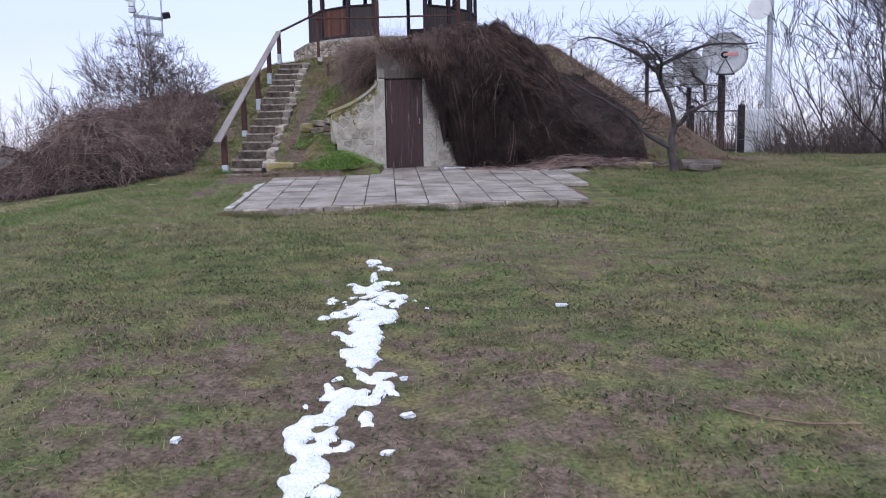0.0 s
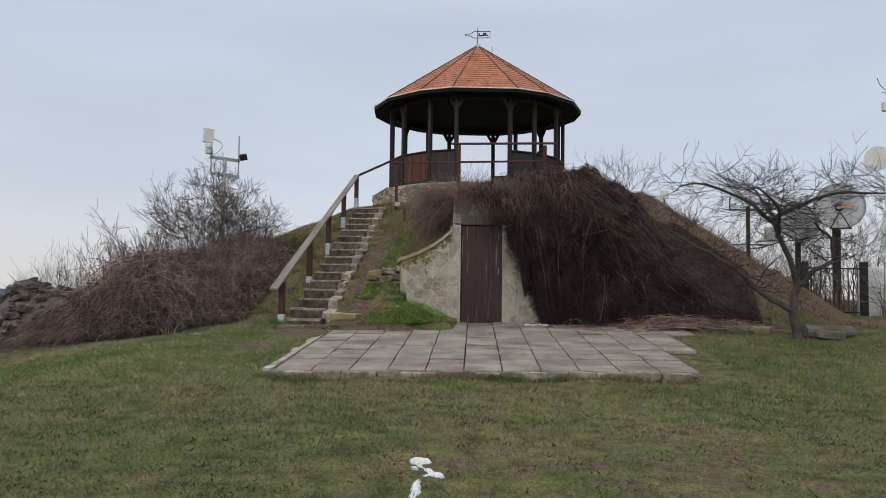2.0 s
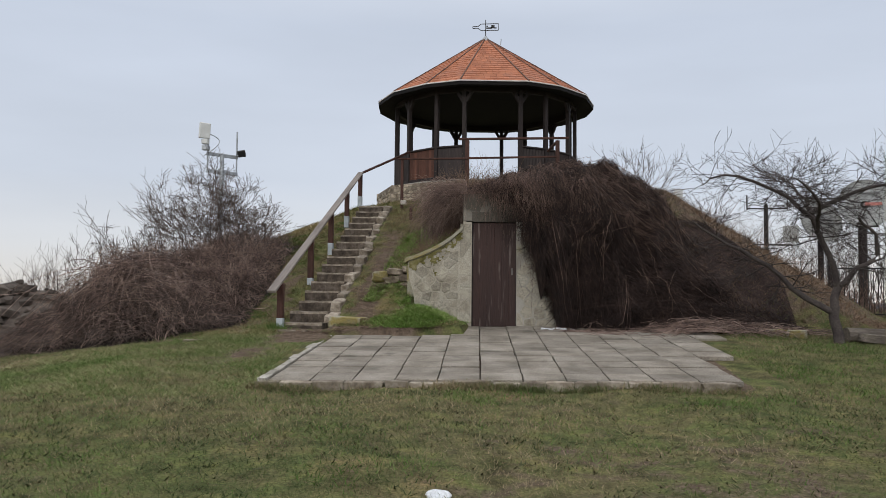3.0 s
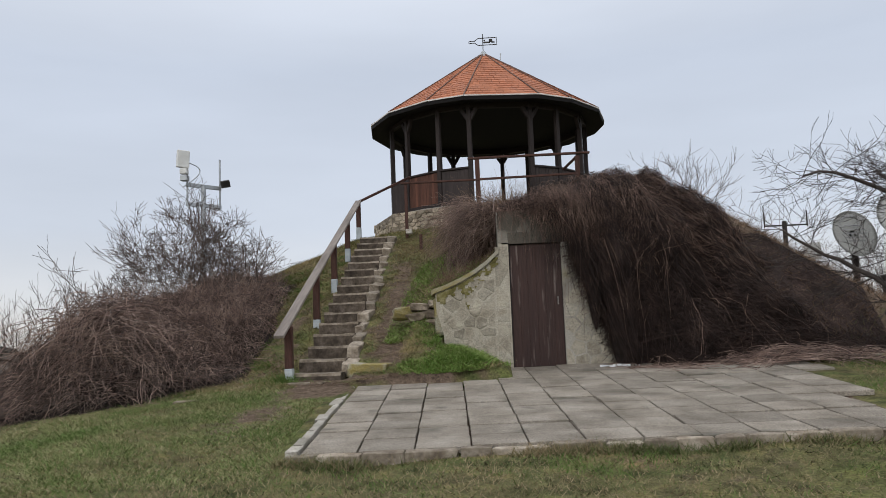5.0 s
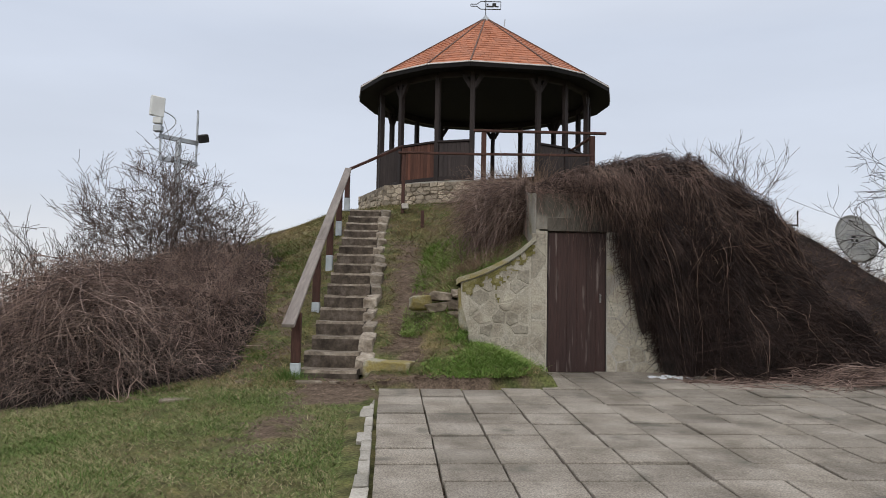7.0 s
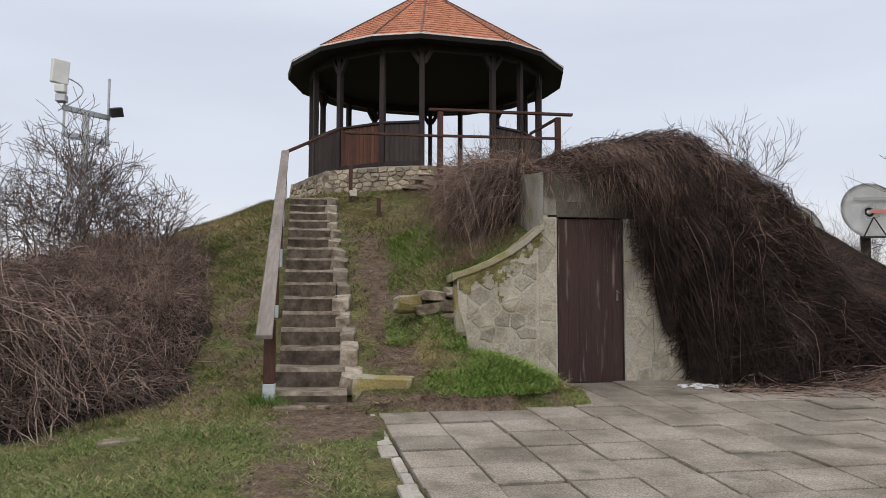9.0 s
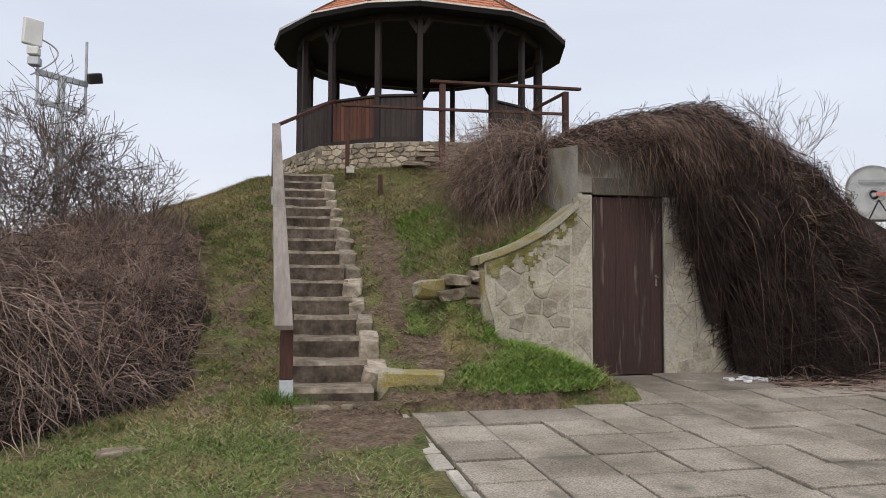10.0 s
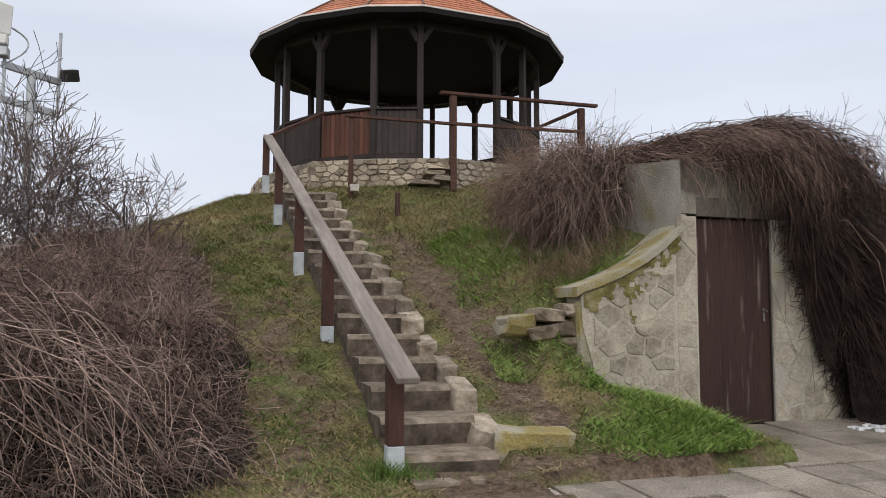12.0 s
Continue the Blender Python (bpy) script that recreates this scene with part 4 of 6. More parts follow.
def vine_at(x, u):
    """The matted surface: u = 0 at its lower front edge, 0.6 on the crest, 1 behind."""
    x, u = np.asarray(x, float), np.asarray(u, float)
    yc, zc = vine_crest(x)
    xe = x + 0.09 * np.sin(11 * x + 2) + 0.08 * np.sin(23 * x)
    zl = np.interp(xe, [-2.45, -1.6, -1.56, -0.45, -0.25, -0.1, 0.05, 0.25, 0.5], [2.7, 3.0, 3.7, 3.64, 3.4, 2.9, 2.25, 1.6, 1.12])
    zl = np.minimum(zl, zc - 0.1)
    yl = np.interp(x, [-2.45, -1.5, -1.15, -0.1, 0.4, 1.2, 3.0, 6.2], [19.3, 19.1, 18.5, 18.42, 18.25, 17.95, 17.9, 18.2])
    a = np.clip(u / 0.6, 0, 1)
    b = np.clip((u - 0.6) / 0.4, 0, 1)
    full = smooth(-0.3, 0.6, x)
    lean = smooth(0.75, 2.1, x)
    fy = (1 - np.cos(a * np.pi / 2)) ** (1.8 - 0.9 * smooth(0.6, 1.4, x)) * (1 - lean) + a * lean
    fz = np.sin(a * np.pi / 2) ** (0.85 + 0.15 * smooth(0.6, 1.4, x)) * (1 - lean) + a * lean
    y = yl + (yc - yl) * (fy * full + a ** 1.3 * (1 - full)) + b * (2.2 - 1.4 * smooth(0.6, 1.8, x))
    z = zl + (zc - zl) * (fz * full + np.sin(a * np.pi / 2) ** 0.75 * (1 - full)) - (0.5 + 1.6 * smooth(0.6, 1.8, x)) * b ** 1.5
    n = 0.1 * np.sin(2.1 * x + 5 * u) + 0.12 * np.sin(4.7 * x - 9 * u + 1) * np.sin(11 * u + x) + 0.09 * np.sin(9.3 * x + 13 * u + 2 * np.sin(3 * x)) + 0.1 * np.sin(15 * x - 19 * u + 2 * np.sin(5 * x)) * np.sin(23 * u + 3 * x)
    n = n * smooth(-1.4, 0.3, x) + 0.05 * np.sin(31 * x + 7 * np.sin(19 * u)) * np.sin(41 * u + 5 * x) * smooth(-1.5, -0.5, x)
    return np.stack([x + 0 * u, y - n * (1 - b), z + n * 0.7 * a], -1)


ux, uu = np.meshgrid(np.linspace(VX0, VX1, 150), np.linspace(0, 1, 60))
core = vine_at(ux, uu)
core[..., 1] += 0.05
core[..., 2] -= 0.03
idx = np.arange(150 * 60).reshape(60, 150)
cf = np.stack([idx[:-1, :-1], idx[:-1, 1:], idx[1:, 1:], idx[1:, :-1]], -1).reshape(-1, 4)
vines = thing("climbing_vines", (1.5, 18.2, 1.2), "great dark heap of bare brown vines hanging over the cellar front", "vines")
# solid sheet under the stems; its dark colour holds their shade
link_mesh("shaded_core", poly_mesh("shaded_core", core.reshape(-1, 3).tolist(), cf.tolist()), M_VINECORE, vines, smooth=True)


def draped(n, x0, x1, u0, u1, length, lift, k=9, r=0.004, wander=0.03, fan=0.22):
    x = NR.uniform(x0, x1, n)
    u = NR.uniform(u0, u1, n)
    L = NR.uniform(length * 0.3, length * 1.4, n)
    t = np.linspace(0, 1, k)
    uu_ = u[:, None] - L[:, None] * t[None, :]
    over = np.clip(-uu_, 0, None)
    uu_ = np.clip(uu_, 0.0, 1)
    drift = np.cumsum(NR.normal(0, wander, (n, k)), axis=1) + (NR.normal(0.05, fan, n) + 0.1 * np.clip(x - 1.2, 0, 2.5) * L / 0.4)[:, None] * t
    xx = np.clip(x[:, None] + drift, VX0, VX1)
    P = vine_at(xx, uu_)
    out = NR.uniform(0.0, 1, n)[:, None] ** 2 * lift * np.sin(np.pi * np.clip(t * 0.9 + 0.1, 0, 1)) + 0.012
    P[..., 1] -= out * 0.8 + 0.02 * (over > 0)
    P[..., 2] += out * 0.6 + NR.normal(0, 0.012, (n, k)) - over * 1.5 * smooth(-1.2, -0.4, xx) * (xx < 0.5)
    P[..., 2] = np.maximum(P[..., 2], land(P[..., 0], P[..., 1]) + 0.02)
    R = np.outer(NR.uniform(0.5, 1.5, n) * r, 1.15 - 0.8 * t)
    return P, R




def arcs(p0, p1, p2, r, k=7, shake=0.012):
    """Stems along a bend: from p0 by way of p1 to p2, all (n, 3)."""
    n = len(p0)
    t = np.linspace(0, 1, k)[None, :, None]
    P = p0[:, None] * (1 - t) ** 2 + 2 * p1[:, None] * t * (1 - t) + p2[:, None] * t * t
    P = P + np.cumsum(NR.normal(0, shake, (n, k, 3)), axis=1)
    return P, np.outer(r * NR.uniform(0.6, 1.4, n), 1.1 - 0.7 * np.linspace(0, 1, k))


P1, R1 = draped(4200, -0.6, 4.5, 0.1, 0.8, 0.17, 0.32, 8, r=0.0034, wander=0.085, fan=0.5)
link_mesh("stem_curtain", strand_mesh("stem_curtain", P1, R1), M_VINE, vines, kind="stuff")
P2, R2 = draped(9500, -1.2, 4.5, 0.02, 0.85, 0.06, 0.34, 4, 0.0036, 0.1, 0.6)
link_mesh("stem_tangle", strand_mesh("stem_tangle", P2, R2), M_VINE, vines, kind="stuff")
P2, R2 = draped(3600, 2.6, 4.6, 0.02, 0.8, 0.1, 0.4, 4, 0.0042, 0.1, 0.5)
link_mesh("stem_tangle", strand_mesh("stem_tangle", P2, R2), M_VINE, vines, kind="stuff")
P2, R2 = draped(150, -0.4, 3.8, 0.15, 0.7, 0.22, 0.5, 9, 0.0038, 0.028, 0.4)
link_mesh("loose_growth", strand_mesh("loose_growth", P2, R2), M_FRINGE, vines, "paler loose stems", kind="stuff")
P2, R2 = draped(2600, -1.3, 3.0, 0.36, 0.8, 0.09, 0.34, 5, 0.0036, 0.1, 0.7)
link_mesh("crest_growth", strand_mesh("crest_growth", P2, R2), M_FRINGE, vines, "red-brown stems along the crest", kind="stuff")
# a fringe that bends over the concrete head and hangs before the lintel and the door's top
n = 1150
fx = np.clip(NR.normal(-0.2, 0.6, n), -1.36, 1.0)
p0 = vine_at(fx, NR.uniform(0.12, 0.5, n)) + NR.normal(0, 0.05, (n, 3))
end = np.stack([fx + NR.normal(0.08, 0.22, n), FY - NR.uniform(0.03, 0.3, n), 3.86 - NR.gamma(1.6, 0.17, n) - 0.3 * smooth(-0.7, 0.2, fx)], -1)
end[:, 0] = np.maximum(end[:, 0], -1.38)
p1 = np.stack([fx + NR.normal(0, 0.15, n), FY - NR.uniform(0.05, 0.35, n), p0[:, 2] + NR.uniform(-0.1, 0.28, n)], -1)
P2, R2 = arcs(p0, p1, end, 0.0034, 9, 0.022)
low = P2[..., 2] < 3.84
P2[..., 1] = np.where(low, np.minimum(P2[..., 1], FY - 0.02), P2[..., 1])
link_mesh("hanging_fringe", strand_mesh("hanging_fringe", P2, R2), M_FRINGE, vines, "red-brown fringe of dry stems over the concrete head", kind="stuff")
n = 900
fx = np.clip(NR.normal(0.05, 0.35, n), -1.0, 0.7)
p0 = vine_at(fx, NR.uniform(0.1, 0.5, n))
end = np.stack([fx + NR.normal(0.1, 0.25, n), FY - NR.uniform(0.03, 0.3, n), 3.6 - NR.gamma(2.0, 0.25, n)], -1)
end[:, 2] = np.where(end[:, 0] < -0.3, np.maximum(end[:, 2], 2.9), np.maximum(end[:, 2], 1.3))
p1 = np.stack([fx, FY - NR.uniform(0.05, 0.35, n), p0[:, 2] + NR.uniform(-0.2, 0.15, n)], -1)
P2, R2 = arcs(p0, p1, end, 0.0036, 9, 0.022)
P2[..., 1] = np.where(P2[..., 2] < 3.84, np.minimum(P2[..., 1], FY - 0.02), P2[..., 1])
link_mesh("side_curtain", strand_mesh("side_curtain", P2, R2), M_VINE, vines, "dark stems hanging beside the door", kind="stuff")
# ivy-like sprays creeping out over the rendered wall
n = 1700
t_ = NR.uniform(0, 1, n)
ex = -0.2 + 0.75 * t_ + NR.normal(0, 0.07, n)
ez = 3.25 - 1.9 * t_ + NR.normal(0, 0.12, n)
e0 = np.stack([ex, np.full(n, FY - 0.03), ez], -1)
ed = np.stack([NR.normal(-0.5, 0.7, n), NR.normal(-0.15, 0.15, n), NR.normal(-0.5, 0.7, n)], -1)
ed /= np.linalg.norm(ed, axis=1, keepdims=True)
el = NR.uniform(0.05, 0.26, n)[:, None]
EP = np.stack([e0, e0 + ed * el * 0.5 + NR.normal(0, 0.015, (n, 3)) * np.array([1, 0.3, 1]), e0 + ed * el], 1)
EP[..., 1] = np.minimum(EP[..., 1], FY - 0.015)
link_mesh("wall_spray", strand_mesh("wall_spray", EP, np.tile([0.0042, 0.0036, 0.0026], (n, 1))), M_VINE, vines, kind="stuff")
# short side twigs all over the heap
n = 14000
tw = vine_at(NR.uniform(-1.3, 4.5, n), NR.uniform(0.02, 0.85, n) )
td = NR.normal(0, 1, (n, 3)) + np.array([0.15, -0.7, 0.0])
td /= np.linalg.norm(td, axis=1, keepdims=True)
tl = NR.gamma(3.0, 0.05, n)[:, None]
TP = np.stack([tw, tw + td * tl * 0.5 + NR.normal(0, 0.012, (n, 3)), tw + td * tl - np.array([0, 0, 0.03])], 1)
link_mesh("twig_fuzz", strand_mesh("twig_fuzz", TP, np.tile([0.0038, 0.0032, 0.0022], (n, 1))), M_VINE, vines, kind="stuff")


def sprouts(n, pts, up, spread_, length, r, k=7, droop=0.4):
    """Shoots that spring from points, lean outward and bend over."""
    n = len(pts)
    d = NR.normal(0, 1, (n, 3)) * np.array([spread_, spread_, 0.25]) + np.array([0, 0, up])
    d /= np.linalg.norm(d, axis=1, keepdims=True)
    L = length * NR.uniform(0.45, 1.25, n)
    t = np.linspace(0, 1, k)
    P = pts[:, None, :] + d[:, None, :] * (L[:, None] * t)[..., None]
    P[..., 2] -= droop * (L[:, None] * t ** 2.2) * NR.uniform(0.3, 1.2, n)[:, None]
    P += np.cumsum(NR.normal(0, 0.012, (n, k, 3)), axis=1) * L[:, None, None]
    R = np.outer(r * NR.uniform(0.6, 1.4, n), 1.1 - 0.85 * t)
    return P, R


sx = NR.uniform(-1.4, 3.6, 3400)
sp = vine_at(sx, NR.uniform(0.4, 0.75, 3400))
P3, R3 = sprouts(0, sp, 1.0, 0.8, 0.24, 0.0034, 5)
link_mesh("crest_fringe", strand_mesh("crest_fringe", P3, R3), M_VINE, vines, kind="stuff")
sx = NR.normal(2.2, 0.4, 110)
sp = vine_at(sx, NR.uniform(0.45, 0.7, 110))
P3, R3 = sprouts(0, sp, 1.2, 0.4, 0.85, 0.0035, droop=0.6)
P3[..., 0] += 0.2 * (P3[..., 2] - P3[:, :1, 2])
link_mesh("tall_fringe", strand_mesh("tall_fringe", P3, R3), M_BRAMBLE, vines, "pale upright shoots", kind="stuff")
sx = NR.uniform(-1.4, 0.5, 1400)
sp = vine_at(sx, NR.uniform(0.2, 0.7, 1400))
P3, R3 = sprouts(0, sp, 0.9, 0.9, 0.36, 0.0034, 6, 0.7)
link_mesh("shoot_mat", strand_mesh("shoot_mat", P3, R3), M_FRINGE, vines, "red-brown shoots over the concrete head", kind="stuff")
# dry reeds that stand behind the head's return and bend down over it
n = 1900
rx_, ry_ = NR.normal(-1.72, 0.24, n), NR.uniform(19.9, 21.6, n)
P4, R4 = sprouts(0, np.stack([rx_, ry_, land(rx_, ry_)], -1), 1.6, 0.55, 1.45, 0.0042, 7, 0.8)
link_mesh("dry_reeds", strand_mesh("dry_reeds", P4, R4), M_FRINGE, None, "clump of dry red-brown reeds beside the cellar head", "reeds", kind="stuff")
n = 1900
p0 = np.stack([NR.normal(-1.55, 0.24, n), NR.uniform(19.7, 21.2, n), NR.uniform(3.55, 4.05, n)], -1)
p1 = p0 + np.stack([NR.normal(-0.22, 0.22, n), NR.normal(-0.35, 0.2, n), NR.uniform(0.05, 0.5, n)], -1)
p2 = p0 + np.stack([NR.normal(-0.5, 0.24, n), NR.normal(-0.55, 0.35, n), 0.25 - NR.gamma(2.0, 0.3, n)], -1)
P4, R4 = arcs(p0, p1, p2, 0.0038, 8, 0.03)
P4[..., 0] = np.where(P4[..., 1] < FY + 1.5, np.minimum(P4[..., 0], -1.46), P4[..., 0])
P4[..., 2] = np.maximum(P4[..., 2], land(P4[..., 0], P4[..., 1]) + 0.02)
link_mesh("drooping_reeds", strand_mesh("drooping_reeds", P4, R4), M_BRAMBLE, None, "drooping pinkish-brown reeds over the slope by the cellar head", "reeds", kind="stuff")
n = 700
rx_, ry_ = NR.normal(-1.7, 0.25, n), NR.uniform(19.9, 21.4, n)
P4, R4 = sprouts(0, np.stack([rx_, ry_, land(rx_, ry_) + 0.3], -1), 1.5, 0.5, 1.2, 0.0042, 7, 0.9)
link_mesh("bent_reeds", strand_mesh("bent_reeds", P4, R4), M_DRYGRASS, None, "pale bent reeds hanging beside the cellar head", "reeds", kind="stuff")
n = 700
rx_, ry_ = NR.normal(-1.5, 0.35, n), NR.uniform(20.4, 22.0, n)
P4, R4 = sprouts(0, np.stack([rx_, ry_, land(rx_, ry_)], -1), 1.6, 0.45, 1.5, 0.004, 7, 0.6)
link_mesh("tall_reeds", strand_mesh("tall_reeds", P4, R4), M_DRYGRASS, None, "tall pale reeds below the terrace railing", "reeds", kind="stuff")
n = 500
P4, R4 = sprouts(0, np.stack([NR.normal(-2.2, 0.25, n), NR.uniform(18.9, 19.6, n), 0 * NR.uniform(0, 1, n)], -1), 1.2, 0.7, 0.4, 0.003, 7, 0.6)
P4[..., 2] += land(P4[:, 0, 0], P4[:, 0, 1])[:, None]
link_mesh("dry_tufts", strand_mesh("dry_tufts", P4, R4), M_DRYGRASS, None, "straw-coloured dry tufts above the wing wall", "grass", kind="stuff")
n = 1100
rx_, ry_ = NR.uniform(-1.7, 0.9, n), NR.uniform(20.8, 23.0, n)
P4, R4 = sprouts(0, np.stack([rx_, ry_, np.maximum(land(rx_, ry_), 3.9)], -1), 1.5, 0.6, 0.75, 0.004, 7, 0.6)
link_mesh("dry_bush", strand_mesh("dry_bush", P4, R4), M_FRINGE, None, "low dry bush on the slope below the terrace", "bush", kind="stuff")
# fallen stems at the foot
n = 900
fx = np.concatenate([NR.uniform(0.6, 4.8, n // 2), NR.normal(2.9, 0.6, n - n // 2)])
fy = np.concatenate([NR.uniform(17.2, 18.1, n // 2), NR.normal(17.65, 0.22, n - n // 2)])
t = np.linspace(0, 1, 5)
d = NR.normal(0, 1, (n, 2)) * np.array([1, 0.55])
d /= np.linalg.norm(d, axis=1, keepdims=True)
pile = 0.2 * np.exp(-((fx - 2.9) / 0.8) ** 2 - ((fy - 17.75) / 0.35) ** 2)
FP = np.zeros((n, 5, 3))
FP[..., :2] = np.stack([fx, fy], -1)[:, None, :] + d[:, None, :] * (NR.uniform(0.2, 0.9, n)[:, None] * t)[..., None] + np.cumsum(NR.normal(0, 0.02, (n, 5, 2)), axis=1)
FP[..., 2] = land(FP[..., 0], FP[..., 1]) + 0.05 + (pile * NR.uniform(0.2, 1.2, n) + NR.uniform(0.0, 0.05, n))[:, None] * (1 - 0.6 * t) + 0.06 * NR.uniform(0, 1, n)[:, None] * np.sin(np.pi * t)
link_mesh("stem_litter", strand_mesh("stem_litter", FP, np.tile([0.0055, 0.005, 0.0045, 0.004, 0.003], (n, 1))), M_BRAMBLE, None, "litter of fallen dry stems below the vines", "stems", kind="stuff")


# ---- bramble thicket ----
def thicket_top(x, y):
    """Height of the matted brambles above the ground."""
    a = np.exp(-(np.abs((x + 7.75) / 1.75) ** 2.6 + np.abs((y - 18.7) / 2.1) ** 4)) * 1.2
    b = np.exp(-(np.abs((x + 9.0) / 1.25) ** 3 + np.abs((y - 19.8) / 2.2) ** 3)) * 0.75
    c = np.exp(-(np.abs((x + 8.0) / 2.0) ** 3 + np.abs((y - 21.5) / 2.2) ** 3)) * 0.72
    n = 0.14 * np.sin(2.3 * x + 1.1 * y) + 0.12 * np.sin(3.9 * y - 2.2 * x + 2) + 0.1 * np.sin(8.1 * x + 3 * y) * np.sin(6.7 * y - x)
    h = np.maximum(np.maximum(a, b), c)
    return h * (1 + n)


tx, ty = np.meshgrid(np.linspace(-10.4, -5.2, 60), np.linspace(14.8, 25.5, 80))
tz = land(tx, ty) + thicket_top(tx, ty) * 0.62 - 0.1
idx = np.arange(60 * 80).reshape(80, 60)
tf = np.stack([idx[:-1, :-1], idx[:-1, 1:], idx[1:, 1:], idx[1:, :-1]], -1).reshape(-1, 4)
thick = thing("bramble_thicket", (-7.4, 17.5, 1.0), "tangled thicket of bare brown brambles beside the stairs", "thicket")
# the same dark sheet fills the gaps between canes with painted shade
link_mesh("shaded_core", poly_mesh("shaded_core", np.stack([tx, ty, tz], -1).reshape(-1, 3).tolist(), tf.tolist()), M_VINECORE, thick, smooth=True)


def arching(n, x0, x1, y0, y1, length, r, k=8, floor=0.35):
    x, y = NR.uniform(x0, x1, n * 3), NR.uniform(y0, y1, n * 3)
    keep = thicket_top(x, y) > floor
    x, y = x[keep][:n], y[keep][:n]
    n = len(x)
    z = land(x, y) + thicket_top(x, y) * NR.uniform(0.45, 1.0, n)
    az = NR.normal(-1.35, 1.7, n)
    L = length * NR.uniform(0.4, 1.3, n)
    t = np.linspace(0, 1, k)
    P = np.zeros((n, k, 3))
    P[..., 0] = x[:, None] + np.cos(az)[:, None] * L[:, None] * t
    P[..., 1] = y[:, None] + np.sin(az)[:, None] * L[:, None] * t
    rise = NR.uniform(0.1, 0.6, n)
    P[..., 2] = z[:, None] + L[:, None] * (rise[:, None] * t - (rise[:, None] + NR.uniform(0.2, 0.7, n)[:, None]) * t ** 2)
    P += np.cumsum(NR.normal(0, 0.03, (n, k, 3)), axis=1)
    P[..., 2] = np.maximum(P[..., 2], land(P[..., 0], P[..., 1]) + 0.02)
    return P, np.outer(NR.uniform(0.6, 1.4, n) * r, 1.1 - 0.7 * t)


P5, R5 = arching(420, -9.2, -6.6, 17.5, 20.5, 1.0, 0.005, 8)
link_mesh("cane_arch", strand_mesh("cane_arch", P5, R5), M_BRAMBLE, thick, "long pale arching canes", kind="stuff")
P5, R5 = arching(3000, -9.4, -5.6, 17.5, 22.5, 0.6, 0.004, 6)
link_mesh("bramble_mass", strand_mesh("bramble_mass", P5, R5), M_BRAMBLE, thick, kind="stuff")
# dark vine colour here paints the shade inside the thicket
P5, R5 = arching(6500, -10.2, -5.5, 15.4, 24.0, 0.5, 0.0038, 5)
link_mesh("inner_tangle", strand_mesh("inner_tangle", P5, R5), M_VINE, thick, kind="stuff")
P5, R5 = arching(1500, -9.6, -5.7, 16.3, 17.6, 0.6, 0.0042, 7, 0.2)
link_mesh("bramble_mass", strand_mesh("bramble_mass", P5, R5), M_BRAMBLE, thick, kind="stuff")
P5, R5 = arching(1800, -12.5, -9.0, 16.0, 24.0, 0.6, 0.0045, 5, 0.03)
link_mesh("inner_tangle", strand_mesh("inner_tangle", P5, R5), M_TWIG, thick, kind="stuff")
n = 5400
qx, qy = NR.uniform(-10.0, -5.9, n), NR.uniform(17.6, 22.5, n)
qk = thicket_top(qx, qy) > 0.25
qx, qy = qx[qk], qy[qk]
P5, R5 = sprouts(0, np.stack([qx, qy, land(qx, qy) + thicket_top(qx, qy) * 0.85], -1), 1.2, 0.7, 0.55, 0.0038, 5, 0.35)
link_mesh("shoot_fringe", strand_mesh("shoot_fringe", P5, R5), M_BRAMBLE, thick, "fine upright pinkish-brown shoots", kind="stuff")
# canes that spill from the crown down to the grass
n = 340
cx_ = np.concatenate([NR.normal(-7.1, 0.38, 220), NR.uniform(-8.8, -6.0, n - 220)])
cy_ = NR.uniform(17.1, 18.6, n)
p0 = np.stack([cx_, cy_, land(cx_, cy_) + thicket_top(cx_, cy_) * NR.uniform(0.8, 1.1, n)], -1)
p2 = np.stack([cx_ + NR.normal(0.1, 0.75, n), NR.uniform(16.1, 17.3, n), 0 * cx_], -1)
p2[:, 0] = np.minimum(p2[:, 0], -5.95)
p2[:, 2] = land(p2[:, 0], p2[:, 1]) + np.minimum(NR.gamma(2.2, 0.25, n), 0.85)
p1 = np.stack([(p0[:, 0] + p2[:, 0]) / 2 + NR.normal(0, 0.35, n), p2[:, 1] - NR.uniform(-0.2, 0.35, n), p0[:, 2] + NR.uniform(0.0, 0.45, n)], -1)
P5, R5 = arcs(p0, p1, p2, 0.0052, 9, 0.02)
link_mesh("cane_spill", strand_mesh("cane_spill", P5, R5), M_BRAMBLE, thick, "pale dead canes spilling over the front", kind="stuff")
n = 13500
qx, qy = NR.uniform(-10.2, -5.4, n), NR.uniform(15.6, 22, n)
qh = thicket_top(qx, qy)
keep = qh > 0.15
qx, qy, qh = qx[keep], qy[keep], qh[keep]
q0 = np.stack([qx, qy, land(qx, qy) + qh * NR.uniform(0.6, 1.05, len(qx))], -1)
qd = NR.normal(0, 1, q0.shape) + np.array([0, -0.4, 0.1])
qd /= np.linalg.norm(qd, axis=1, keepdims=True)
ql = NR.uniform(0.08, 0.32, len(qx))[:, None]
QP = np.stack([q0, q0 + qd * ql * 0.5 + NR.normal(0, 0.02, q0.shape), q0 + qd * ql], 1)
# top light put into the colour: paler twigs above, darker in front
crown = qy > 17.6
for part_, mat in ((crown, M_BRAMBLE), (~crown, M_TWIG)):
    link_mesh("twig_fuzz", strand_mesh("twig_fuzz", QP[part_], np.tile([0.004, 0.0034, 0.0024], (int(part_.sum()), 1))), mat, thick, kind="stuff")
n = 3800
